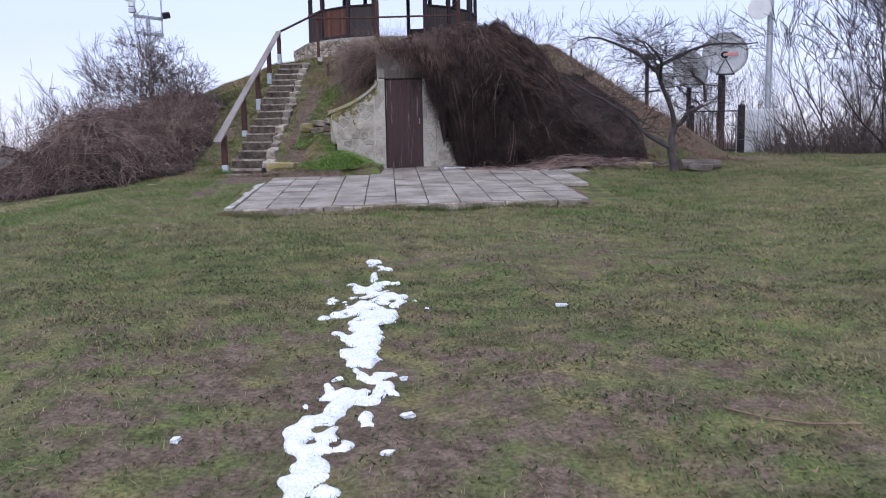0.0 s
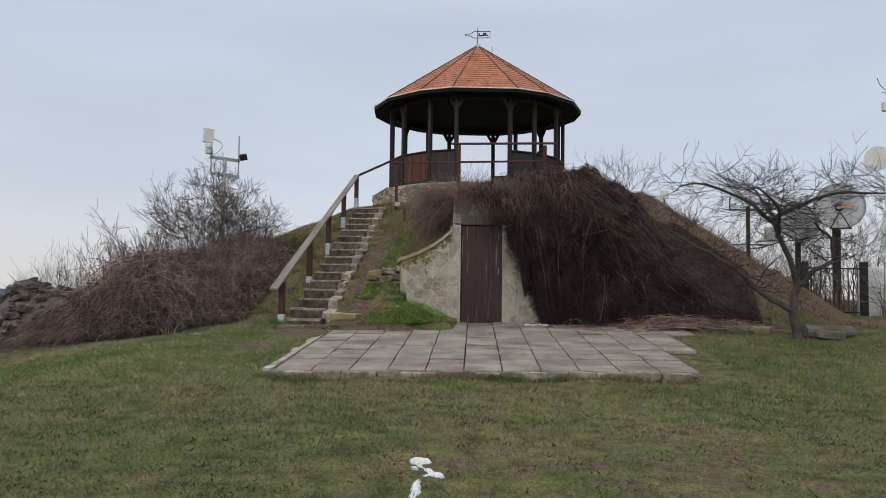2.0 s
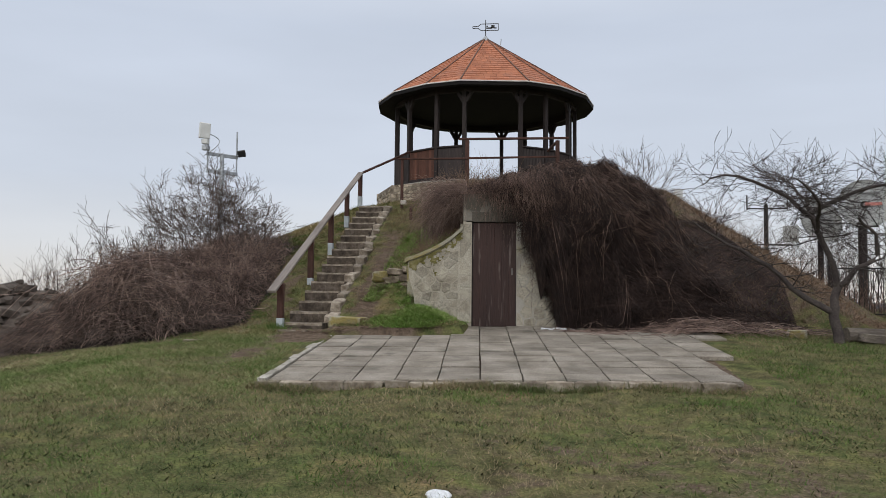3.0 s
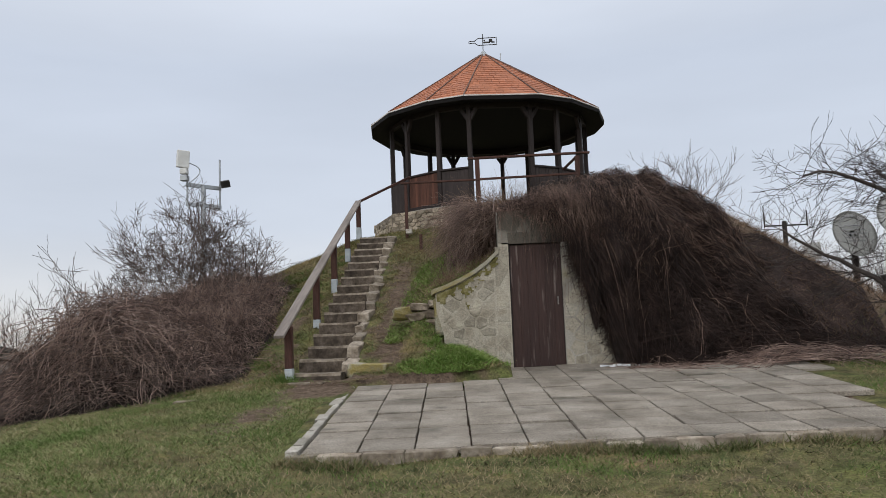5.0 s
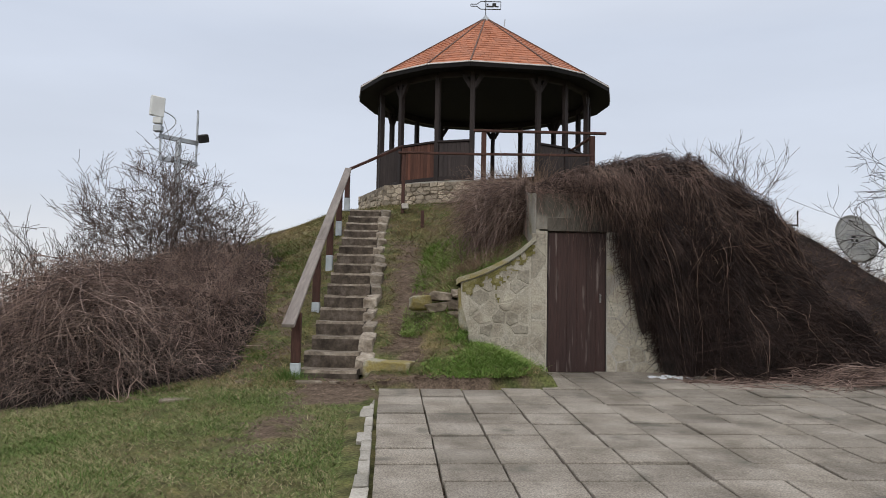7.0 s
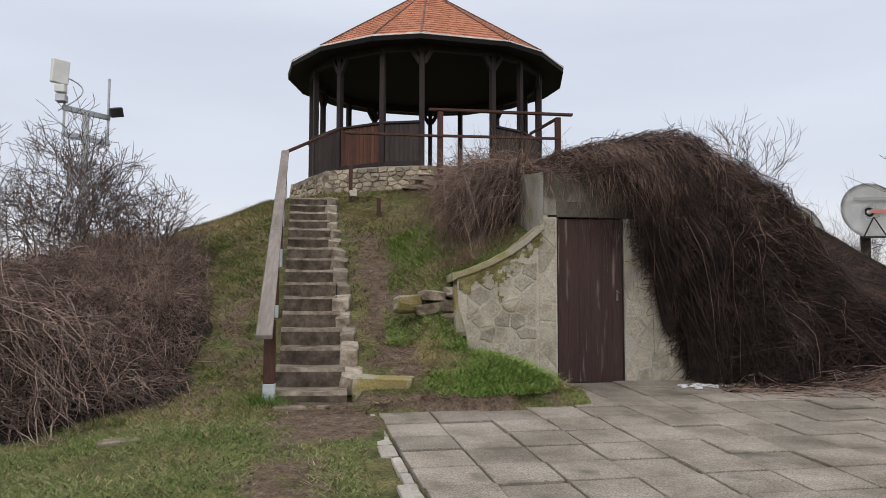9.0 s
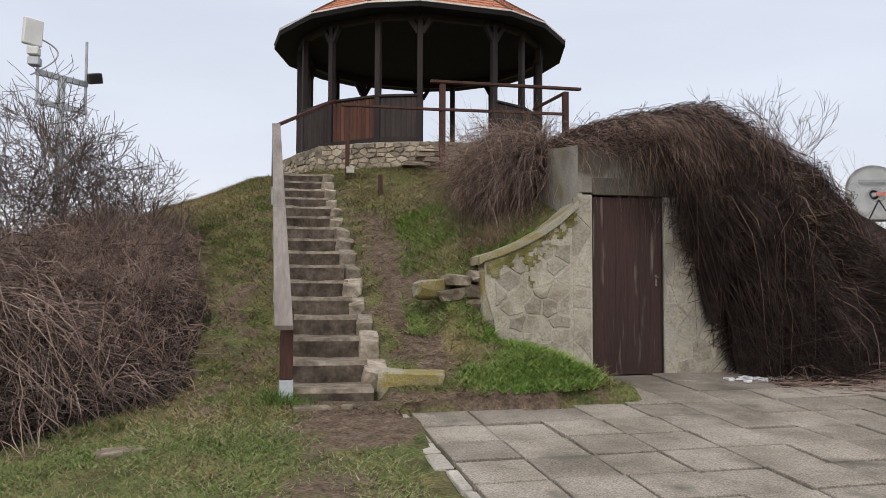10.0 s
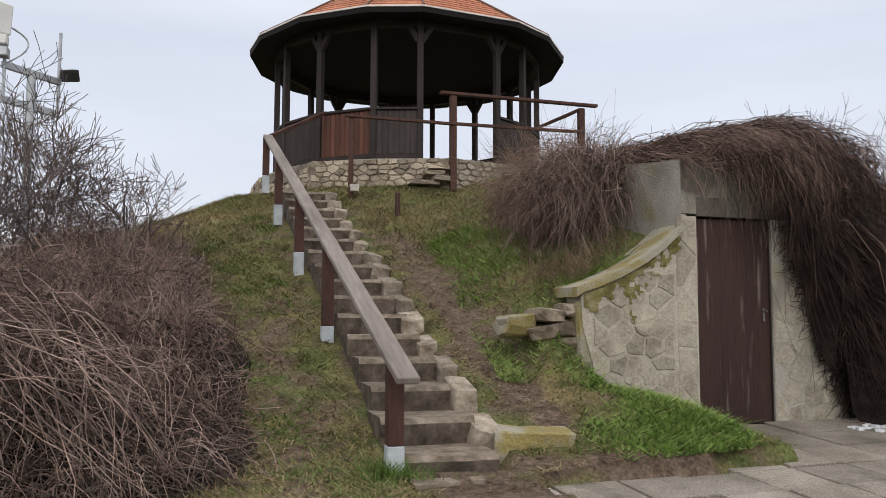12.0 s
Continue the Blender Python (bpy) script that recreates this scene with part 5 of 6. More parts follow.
qx, qy = NR.uniform(-25, -9.8, n), NR.uniform(20.5, 29, n)
P6, R6 = sprouts(0, np.stack([qx, qy, land(qx, qy) - 0.05], -1), 1.0, 0.6, 1.0, 0.008, 4, 0.4)
link_mesh("far_scrub", strand_mesh("far_scrub", P6, R6), M_TWIG, None, "brown leafless scrub beyond the brambles", "scrub", kind="stuff")


# ---- bare trees and shrubs ----
def branches(start, direction, length, radius, depth, rnd, paths, splits=(2, 4), spread_=0.6, lift=0.15, k=6, shrink=0.68, inside=None):
    p, d = Vector(start), Vector(direction).normalized()
    pts, rad = [], []
    for i in range(k):
        f = i / (k - 1)
        pts.append(tuple(p))
        rad.append(radius * (1 - 0.45 * f))
        if i < k - 1:
            d = (d + Vector((rnd.gauss(0, 0.14), rnd.gauss(0, 0.14), rnd.gauss(0, 0.12) + lift * 0.12))).normalized()
            p = p + d * (length / (k - 1))
    if inside and not inside(p):
        return
    paths.append((pts, rad))
    if depth <= 0:
        return
    for _ in range(rnd.randint(*splits)):
        at = rnd.randint(2, k - 1)
        nd = (Vector(pts[at]) - Vector(pts[at - 1])).normalized()
        nd = nd + Vector((rnd.gauss(0, spread_), rnd.gauss(0, spread_), rnd.gauss(lift, spread_ * 0.7)))
        branches(pts[at], nd, length * shrink * rnd.uniform(0.7, 1.15), max(rad[at] * 0.62, 0.0035), depth - 1, rnd, paths, splits, spread_, lift, k, shrink, inside)


def as_mesh(name, paths, sides=4):
    return strand_mesh(name, np.array([p for p, _ in paths]), np.array([r for _, r in paths]), sides)


def bare_shrub(x, y, height, stems, seed, label, width=0.5, material=M_TWIG, depth=3, group="", radius=0.016, bend=0.45, lift=0.3, k=6, dome=None, lean=0.0, least=0.0):
    """Stems from the ground, forking; dome: half-width and height within which the twigs stay."""
    rnd = random.Random(seed)
    z = land_at(x, y) - 0.05
    paths = []
    inside = (lambda p: ((p[0] - x) / dome[0]) ** 2 + ((p[2] - z) / dome[1]) ** 2 < rnd.uniform(0.75, 1.1)) if dome else None
    for _ in range(stems):
        sx_, sy_ = x + rnd.gauss(0, width), y + rnd.gauss(0, width)
        branches((sx_, sy_, land_at(sx_, sy_) - 0.05), (rnd.gauss(lean, 0.35), rnd.gauss(0, 0.35), 1), height * rnd.uniform(0.4, 0.62), radius, depth, rnd, paths, (2, 4), bend, lift, k, 0.68, inside)
    stout = [p for p in paths if p[1][0] >= 0.008]
    slim = [(p, [max(v, least) for v in r]) for p, r in paths if r[0] < 0.008]
    shrub = thing("bare_shrub", (x, y, z), label, "shrub", group)
    link_mesh("stem_base", as_mesh("stem_base", stout), M_BARK, shrub, kind="stuff")
    link_mesh("twig_crown", as_mesh("twig_crown", slim, 3), material, shrub, kind="stuff")
    return shrub


bare_shrub(-8.15, 22.4, 2.9, 33, 5, "dense leafless shrub round the antenna mast", 0.62, M_TWIG, 4, radius=0.013, bend=0.62, lift=0.1, k=5, dome=(1.85, 3.2), least=0.0042)
bare_shrub(-7.2, 22.2, 1.9, 32, 6, "leafless shrub behind the brambles", 0.5, M_TWIG, 3, bend=0.7, lift=0.1, k=5, dome=(1.7, 2.2), least=0.0042)
bare_shrub(-9.9, 21.6, 1.9, 34, 12, "leafless shrub behind the brambles", 0.8, M_TWIG, 3, k=5, dome=(1.6, 2.2), least=0.0042)
for i in range(22):
    rnd = random.Random(200 + i)
    x, y = -11.0 - 1.9 * i * 0.75 + rnd.uniform(-0.8, 0.8), 22.5 + 0.6 * i + rnd.uniform(-1.5, 2.0)
    bare_shrub(x, y, rnd.uniform(1.5, 2.1) + 0.05 * i, 12, 300 + i, "leafless saplings along the lawn's far edge", 0.8, depth=2, group="saplings at the edge", k=4)


def fruit_tree():
    rnd = random.Random(31)
    bx, by = 4.75, 16.6
    bz = land_at(bx, by) - 0.05
    tree = thing("fruit_tree", (bx, by, bz), "old leafless fruit tree with a low spreading crown", "tree")
    trunk, limbs = [], []
    a, b, c = (bx, by, bz), (bx - 0.1, by, bz + 0.55), (bx - 0.02, by + 0.05, bz + 0.95)

    def limb(points, r0, r1, k=8):
        pts = [Vector(p) for p in points]
        out = []
        for i in range(k):
            f = i / (k - 1) * (len(pts) - 1)
            j = min(int(f), len(pts) - 2)
            p = pts[j].lerp(pts[j + 1], f - j) + Vector((rnd.gauss(0, 0.015), rnd.gauss(0, 0.015), rnd.gauss(0, 0.015)))
            out.append(tuple(p))
        return out, [r0 + (r1 - r0) * i / (k - 1) for i in range(k)]

    trunk.append(limb([a, b, c], 0.085, 0.06, 6))
    mains = [
        limb([c, (bx - 0.15, by, 2.6), (bx - 0.42, by, 3.2), (bx - 0.85, by + 0.1, 3.55), (bx - 1.5, by, 3.8), (bx - 2.0, by - 0.2, 3.75)], 0.055, 0.014, 12),
        limb([b, (bx - 0.6, by + 0.2, 1.95), (bx - 1.1, by + 0.3, 2.45), (bx - 1.7, by + 0.3, 2.75), (bx - 2.2, by + 0.3, 3.1)], 0.055, 0.015, 12),
        limb([c, (bx + 0.25, by - 0.1, 2.3), (bx + 0.55, by - 0.1, 2.45), (bx + 0.5, by - 0.2, 2.9), (bx + 0.2, by - 0.3, 3.1)], 0.05, 0.02, 12),
        limb([(bx - 0.42, by, 3.2), (bx + 0.1, by + 0.2, 3.45), (bx + 0.8, by + 0.1, 3.7), (bx + 1.6, by, 3.65)], 0.045, 0.012, 12),
        limb([(bx - 0.3, by, 3.0), (bx - 0.35, by + 0.5, 3.5), (bx - 0.6, by + 0.7, 3.9)], 0.04, 0.012, 12),
        limb([(bx - 0.3, by, 2.9), (bx - 0.5, by - 0.6, 3.35), (bx - 0.9, by - 0.9, 3.65)], 0.04, 0.012, 12),
    ]
    twigs = []
    for pts, rad in mains:
        for i in range(3, len(pts)):
            for _ in range(4):
                branches(pts[i], (rnd.gauss(0, 0.9), rnd.gauss(0, 0.7), rnd.gauss(0.05, 0.4)), rnd.uniform(0.3, 0.68), max(0.006, rad[i] * 0.3), 2, rnd, twigs, (3, 4), 0.6, 0.1, 5, 0.7)
    link_mesh("trunk", as_mesh("trunk", trunk, 10), M_BARK, tree, smooth=True)
    for m in mains:
        link_mesh("limb", as_mesh("limb", [m], 7), M_BARK, tree, smooth=True)
    link_mesh("twig_crown", as_mesh("twig_crown", twigs, 3), M_BARK, tree, kind="stuff")


fruit_tree()
rnd = random.Random(88)
paths = []
for _ in range(26):
    x0 = rnd.gauss(2.1, 0.22)
    p0 = vine_at(x0, rnd.uniform(0.5, 0.66))
    branches(tuple(p0), (rnd.gauss(0.35, 0.45), rnd.gauss(-0.05, 0.3), 1), rnd.uniform(0.3, 0.62), 0.0055, 2, rnd, paths, (2, 3), 0.4, 0.2, 5, 0.7)
link_mesh("crest_spray", as_mesh("crest_spray", paths, 3), M_TWIG, vines, "bare branches standing above the heap", kind="stuff")
solo("fallen_log", tube(bmesh.new(), (4.9, 16.75, land_at(4.9, 16.75) + 0.1), (5.75, 16.9, land_at(5.75, 16.9) + 0.08), 0.13, 0.1, 12), M_WOOD, "short rotten log lying beside the fruit tree", "log")
solo("log_slab", rock(0.45, 0.2, 0.14, 61, pose(5.25, 16.55, land_at(5.25, 16.55) + 0.08, 0, 5, 12), 2), M_WOOD, "grey weathered block of wood below the tree", "log")
for k, (x, y, s) in enumerate(((4.3, 17.3, 0.3), (4.0, 17.45, 0.22), (4.45, 17.5, 0.2))):
    solo("field_stone", rock(s, s * 0.8, s * 0.55, 140 + k, pose(x, y, land_at(x, y) + 0.05, 0, 0, 30 * k), 2), M_MOSSY, "rough mossy stone at the foot of the bank", "stone", "stones at the bank")
for i in range(23):
    rnd = random.Random(400 + i)
    x, y = 6.0 + rnd.uniform(0, 1) * 14, 30.5 + rnd.uniform(0, 1) * 7
    bare_shrub(x, y, rnd.uniform(2.0, 3.6), 7, 450 + i, "leafless scrub behind the fence", 0.7, depth=3, group="scrub behind the fence", radius=0.02, k=4)
for i, (x, y, h) in enumerate(((12.3, 22.5, 5.5), (13.6, 24.0, 6.5), (12.6, 20.2, 4.5), (14.8, 21.5, 6.5), (14.0, 26.5, 4.2), (15.5, 19.0, 6.0))):
    bare_shrub(x, y, h, 9, 520 + i, "tall dark leafless shrub at the lawn's edge", 0.8, M_BARK, 4, "tall shrubs at the lawn's edge", 0.034, k=5, lean=-0.18, least=0.008)
n = 3600
hx, hy = NR.uniform(9.5, 18, n), NR.uniform(18.5, 25, n)
keep = hy > 27.5 - 0.55 * hx
hx, hy = hx[keep], hy[keep]
P6, R6 = sprouts(0, np.stack([hx, hy, land(hx, hy)], -1), 1.2, 0.6, 2.3, 0.009, 5, 0.45)
link_mesh("undergrowth", strand_mesh("undergrowth", P6, R6), M_TWIG, None, "brown undergrowth below the tall shrubs", "undergrowth", kind="stuff")

n = 2000
hx, hy = NR.uniform(4.6, 9.5, n), NR.uniform(25.5, 30.0, n)
P6, R6 = sprouts(0, np.stack([hx, hy, land(hx, hy)], -1), 1.2, 0.6, 1.5, 0.007, 5, 0.45)
link_mesh("brown_brush", strand_mesh("brown_brush", P6, R6), M_FRINGE, None, "red-brown brush beyond the grassy bank", "brush", kind="stuff")


# ---- masts, dishes and fence ----
mast = thing("antenna_mast", (-8.06, 23.1, 1.2), "galvanised mast with two bracket arms and radio antennas", "mast")
part("pole", tube(bmesh.new(), (-8.06, 23.1, 1.0), (-8.06, 23.1, 5.45), 0.055, seg=14), M_STEEL, mast)
for z in (4.98, 5.42):
    part("cross_arm", beam(bmesh.new(), (-8.33, 22.76, z), (-7.77, 23.44, z), 0.05, 0.09), M_STEEL, mast)
part("upright", tube(bmesh.new(), (-8.31, 22.78, 4.93), (-8.31, 22.78, 5.95), 0.022, seg=8), M_STEEL, mast)
part("upright", tube(bmesh.new(), (-7.79, 23.42, 4.93), (-7.79, 23.42, 6.1), 0.022, seg=8), M_STEEL, mast)
part("panel_antenna", box(bmesh.new(), -0.14, 0.14, -0.04, 0.04, -0.2, 0.2, 0.015, pose(-8.36, 22.66, 5.98, 0, 3, 40)), M_WHITE, mast, "cream flat panel antenna")
part("radio_box", box(bmesh.new(), -8.42, -8.26, 22.6, 22.75, 5.64, 5.76, 0.01), M_WHITE, mast)
part("radio_box", box(bmesh.new(), -8.4, -8.24, 22.58, 22.74, 5.48, 5.6, 0.01), M_STEEL, mast)
horn = part("lamp_head", box(bmesh.new(), -0.1, 0.1, -0.12, 0.12, -0.08, 0.08, 0.01, pose(-7.66, 23.42, 5.52, 15, -12, 20)), M_IRON, mast, "dark floodlight head")
cable_pts = [(-8.38 + 0.3 * math.sin(math.pi * t), 22.7 + 0.25 * math.sin(math.pi * t), 5.95 - 0.6 * t + 0.1 * math.sin(math.pi * t)) for t in np.linspace(0, 1, 12)]
link_mesh("cable", strand_mesh("cable", [cable_pts], [[0.012] * 12], 6), M_STEEL, mast)


def dish(bm, radius, depth, m, seg=28, rings_=6):
    rows_ = []
    for j in range(rings_ + 1):
        f = j / rings_
        rows_.append([bm.verts.new(m @ Vector((radius * f * math.cos(2 * math.pi * i / seg), depth * (f * f - 1), radius * f * math.sin(2 * math.pi * i / seg)))) for i in range(seg)] if j else [bm.verts.new(m @ Vector((0, -depth, 0)))])
    for j in range(rings_):
        for i in range(seg):
            k = (i + 1) % seg
            bm.faces.new((rows_[0][0], rows_[1][i], rows_[1][k]) if j == 0 else (rows_[j][i], rows_[j][k], rows_[j + 1][k], rows_[j + 1][i]))
    bmesh.ops.solidify(bm, geom=bm.faces[:], thickness=0.02)
    return bm


DX, DY, DZ = 9.55, 27.7, 4.66
sat = thing("satellite_dish", (DX, DY, 1.4), "large pale satellite dish with red lettering on a wooden post", "satellite dish")
part("dish_post", tube(bmesh.new(), (DX, DY + 0.3, 1.0), (DX, DY + 0.25, 4.3), 0.13, 0.12, 12), M_DARKWOOD, sat)
md = pose(DX, DY, DZ, -12, 0, -14)
bowl = part("bowl", dish(bmesh.new(), 0.74, 0.12, md @ Matrix.Rotation(math.pi, 4, "Z")), M_DISH, sat, smooth=True)
part("print_bar", box(bmesh.new(), -0.02, 0.42, -0.036, -0.03, -0.08, 0.02, 0.002, md), M_RED, bowl, "red lettering as a plain bar")
part("print_bar", box(bmesh.new(), -0.4, 0.4, -0.032, -0.026, 0.27, 0.35, 0.002, md), M_GREYPRINT, bowl)
# a dark bracket below the bowl, and a ring of small print round the red word
part("bracket_bar", beam(bmesh.new(), md @ Vector((-0.3, -0.06, -0.72)), md @ Vector((0.3, -0.06, -0.72)), 0.05, 0.05), M_IRON, sat)
for s in (-1, 1):
    part("bracket_arm", beam(bmesh.new(), md @ Vector((s * 0.28, -0.06, -0.72)), md @ Vector((0, -0.1, -0.2)), 0.03, 0.03), M_IRON, sat)
for k in range(14):
    ang = radians(60 + 20 * k)
    part("print_bar", box(bmesh.new(), -0.028, 0.028, -0.032, -0.026, -0.022, 0.022, 0.002, md @ Matrix.Translation((0.2 * math.cos(ang), 0, -0.05 + 0.17 * math.sin(ang)))), M_GREYPRINT, bowl)
mesh_dish = thing("old_satellite_dish", (9.0, 29.7, 1.4), "old beige satellite dish with grey lettering behind the fruit tree", "satellite dish")
md2 = pose(9.0, 29.7, 4.36, -15, 0, 15)
old_bowl = part("bowl", dish(bmesh.new(), 0.72, 0.1, md2 @ Matrix.Rotation(math.pi, 4, "Z")), M_DISHDARK, mesh_dish, smooth=True)
for z, w in ((0.24, 0.3), (0.12, 0.36), (0.0, 0.38), (-0.12, 0.36), (-0.24, 0.28)):
    part("print_bar", box(bmesh.new(), -w, w, -0.02, -0.012, z - 0.018, z + 0.018, 0.002, md2), M_GREYPRINT, old_bowl, "grey lettering as a plain bar")
for k in range(9):
    ang = radians(-46 + 11.5 * k)
    part("print_bar", box(bmesh.new(), -0.04, 0.04, -0.02, -0.012, -0.035, 0.035, 0.002, md2 @ Matrix.Translation((0.56 * math.sin(ang), 0, 0.56 * math.cos(ang))) @ Matrix.Rotation(ang, 4, "Y")), M_GREYPRINT, old_bowl, "grey lettering as plain bars")
part("dish_post", tube(bmesh.new(), (9.05, 30.0, 1.0), (9.05, 29.95, 4.3), 0.09, seg=10), M_DARKWOOD, mesh_dish)

MX, MY = 10.75, 27.0
tower = thing("radio_mast", (MX, MY, 1.4), "tall galvanised mast with small round radio dishes", "mast")
part("pole", tube(bmesh.new(), (MX, MY, 1.0), (MX, MY, 6.6), 0.1, seg=14), M_STEEL, tower)
part("tip", tube(bmesh.new(), (MX, MY, 6.6), (MX, MY, 8.0), 0.035, seg=10), M_STEEL, tower)
drum = part("drum_dish", tube(bmesh.new(), (MX - 0.5, MY - 0.35, 5.95), (MX - 0.32, MY - 0.05, 5.95), 0.36, 0.2, 20), M_WHITE, tower, "white round radio dish")
part("drum_arm", tube(bmesh.new(), (MX - 0.35, MY - 0.1, 6.0), (MX, MY, 6.0), 0.05, seg=8), M_STEEL, drum)
part("drum_dish", tube(bmesh.new(), (MX + 0.45, MY - 0.3, 7.0), (MX + 0.35, MY - 0.1, 7.0), 0.26, 0.2, 20), M_WHITE, tower, "white round radio dish")
part("drum_arm", tube(bmesh.new(), (MX + 0.35, MY - 0.1, 6.95), (MX, MY, 6.95), 0.04, seg=8), M_STEEL, tower)
for s in (-1, 1):
    part("radio_box", box(bmesh.new(), MX + s * 0.13 - 0.09, MX + s * 0.13 + 0.09, MY - 0.15, MY + 0.02, 7.4, 7.68, 0.02), M_WHITE, tower)

fence = thing("fence", (8.4, 25.0, 1.4), "dark post fence with thin iron bars beyond the tree", "fence")
FX = [7.62, 9.16]
for x in FX:
    part("post", box(bmesh.new(), x - 0.09, x + 0.09, 24.92, 25.08, 1.1, 2.85, 0.012), M_DARKWOOD, fence)
for z in (1.48, 2.66):
    part("rail", beam(bmesh.new(), (7.7, 25.0, z), (9.08, 25.0, z), 0.035, 0.04), M_IRON, fence)
for i in range(11):
    x = 7.8 + i * 0.12
    part("bar", tube(bmesh.new(), (x, 25.0, 1.48), (x, 25.0, 2.66), 0.009, seg=6), M_IRON, fence)
cab = thing("equipment_cabinet", (9.8, 25.6, 1.35), "pale grey metal equipment cabinet beside the fence", "cabinet")
part("body", box(bmesh.new(), 9.32, 10.5, 25.3, 25.9, 1.35, 2.72, 0.015), M_DISH, cab)
part("door", box(bmesh.new(), 9.36, 9.9, 25.28, 25.31, 1.45, 2.66, 0.006), M_DISH, cab)
part("door", box(bmesh.new(), 9.92, 10.46, 25.28, 25.31, 1.45, 2.66, 0.006), M_DISH, cab)
aerial = thing("aerial_pole", (8.6, 34.3, 1.4), "dark pole with crossed aerial arms", "mast")
part("pole", tube(bmesh.new(), (8.6, 34.3, 0.8), (8.6, 34.3, 5.4), 0.08, seg=10), M_IRON, aerial)
part("arm", beam(bmesh.new(), (7.9, 34.3, 5.25), (9.4, 34.3, 5.25), 0.05, 0.05), M_IRON, aerial)
part("arm", beam(bmesh.new(), (8.0, 34.3, 3.9), (9.5, 34.3, 3.9), 0.05, 0.05), M_IRON, aerial)
for x in (7.92, 9.38):
    part("element", tube(bmesh.new(), (x, 34.3, 5.2), (x, 34.3, 5.75), 0.025, seg=6), M_IRON, aerial)
part("panel", box(bmesh.new(), 9.2, 9.75, 34.25, 34.35, 4.0, 4.6, 0.01), M_DISHDARK, aerial)
small = thing("small_antenna", (5.8, 36.5, 1.4), "small square antenna on a thin pole", "antenna")
part("pole", tube(bmesh.new(), (5.8, 36.5, 1.0), (5.8, 36.5, 6.2), 0.04, seg=8), M_IRON, small)
part("head", box(bmesh.new(), 5.62, 5.98, 36.45, 36.55, 5.95, 6.3, 0.01), M_DISH, small)

# ---- rubble heap and far hills ----
heap = thing("rubble_heap", (-11.2, 19.6, 0.6), "dark heap of broken rubble among the brambles", "rubble")
rnd = random.Random(77)


def mound(x, y):
    r = np.hypot((x + 10.9) / 1.25, (y - 19.1) / 0.9)
    return 1.25 * np.clip(1 - r / 1.6, 0, None) ** 0.8 + 0.1 * np.sin(5 * x + 2 * y) * np.clip(1.4 - r, 0, 1)


mx_, my_ = np.meshgrid(np.linspace(-13.2, -8.6, 50), np.linspace(17.3, 20.9, 40))
idx = np.arange(50 * 40).reshape(40, 50)
mf = np.stack([idx[:-1, :-1], idx[:-1, 1:], idx[1:, 1:], idx[1:, :-1]], -1).reshape(-1, 4)
link_mesh("earth_core", poly_mesh("earth_core", np.stack([mx_, my_, land(mx_, my_) + mound(mx_, my_) - 0.04], -1).reshape(-1, 3).tolist(), mf.tolist()), M_RUBBLE, heap, smooth=True)
for i in range(150):
    a, r = rnd.uniform(0, 6.28), rnd.random() ** 0.6 * 1.6
    x, y = -10.9 + r * math.cos(a) * 1.25, 19.1 + r * math.sin(a) * 0.9
    s = rnd.uniform(0.08, 0.3)
    part("rubble_stone", rock(s * 1.3, s, s * 0.6, i * 1.7, pose(x, y, land_at(x, y) + float(mound(x, y)) + 0.02, rnd.uniform(-25, 25), rnd.uniform(-25, 25), rnd.uniform(0, 360)), 1, 0.14), M_RUBBLE, heap)
bm = bmesh.new()
prev = None
for i in range(121):
    a = radians(-100 + 200 * i / 120)
    r = 420 + 60 * math.sin(i * 0.21)
    h = 2 + 5 * math.sin(i * 0.13 + 1) + 3.0 * math.sin(i * 0.37) + 1.5 * math.sin(i * 0.9)
    cur = [bm.verts.new((r * math.sin(a), r * math.cos(a), z)) for z in (-60, 0.5 + 0.7 * h)]
    cur.append(bm.verts.new(((r + 250) * math.sin(a), (r + 250) * math.cos(a), 1 + 0.7 * h)))
    if prev:
        for s in (0, 1):
            bm.faces.new((prev[s], cur[s], cur[s + 1], prev[s + 1]))
    prev = cur
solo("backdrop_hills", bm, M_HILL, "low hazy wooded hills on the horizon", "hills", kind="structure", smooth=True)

# ---- snow, sticks and litter on the lawn ----
def snow_line(y):
    return float(np.interp(y, [3.0, 3.6, 4.2, 4.9, 5.6, 6.4, 7.2, 8.2], [-0.72, -0.62, -0.6, -0.5, -0.56, -0.58, -0.62, -0.72]))


def snow_width(y):
    return float(np.interp(y, [3.0, 3.4, 3.9, 4.4, 4.9, 5.5, 6.2, 6.9, 7.4, 7.8, 8.2], [0.08, 0.12, 0.14, 0.2, 0.1, 0.15, 0.25, 0.26, 0.26, 0.24, 0.16]))


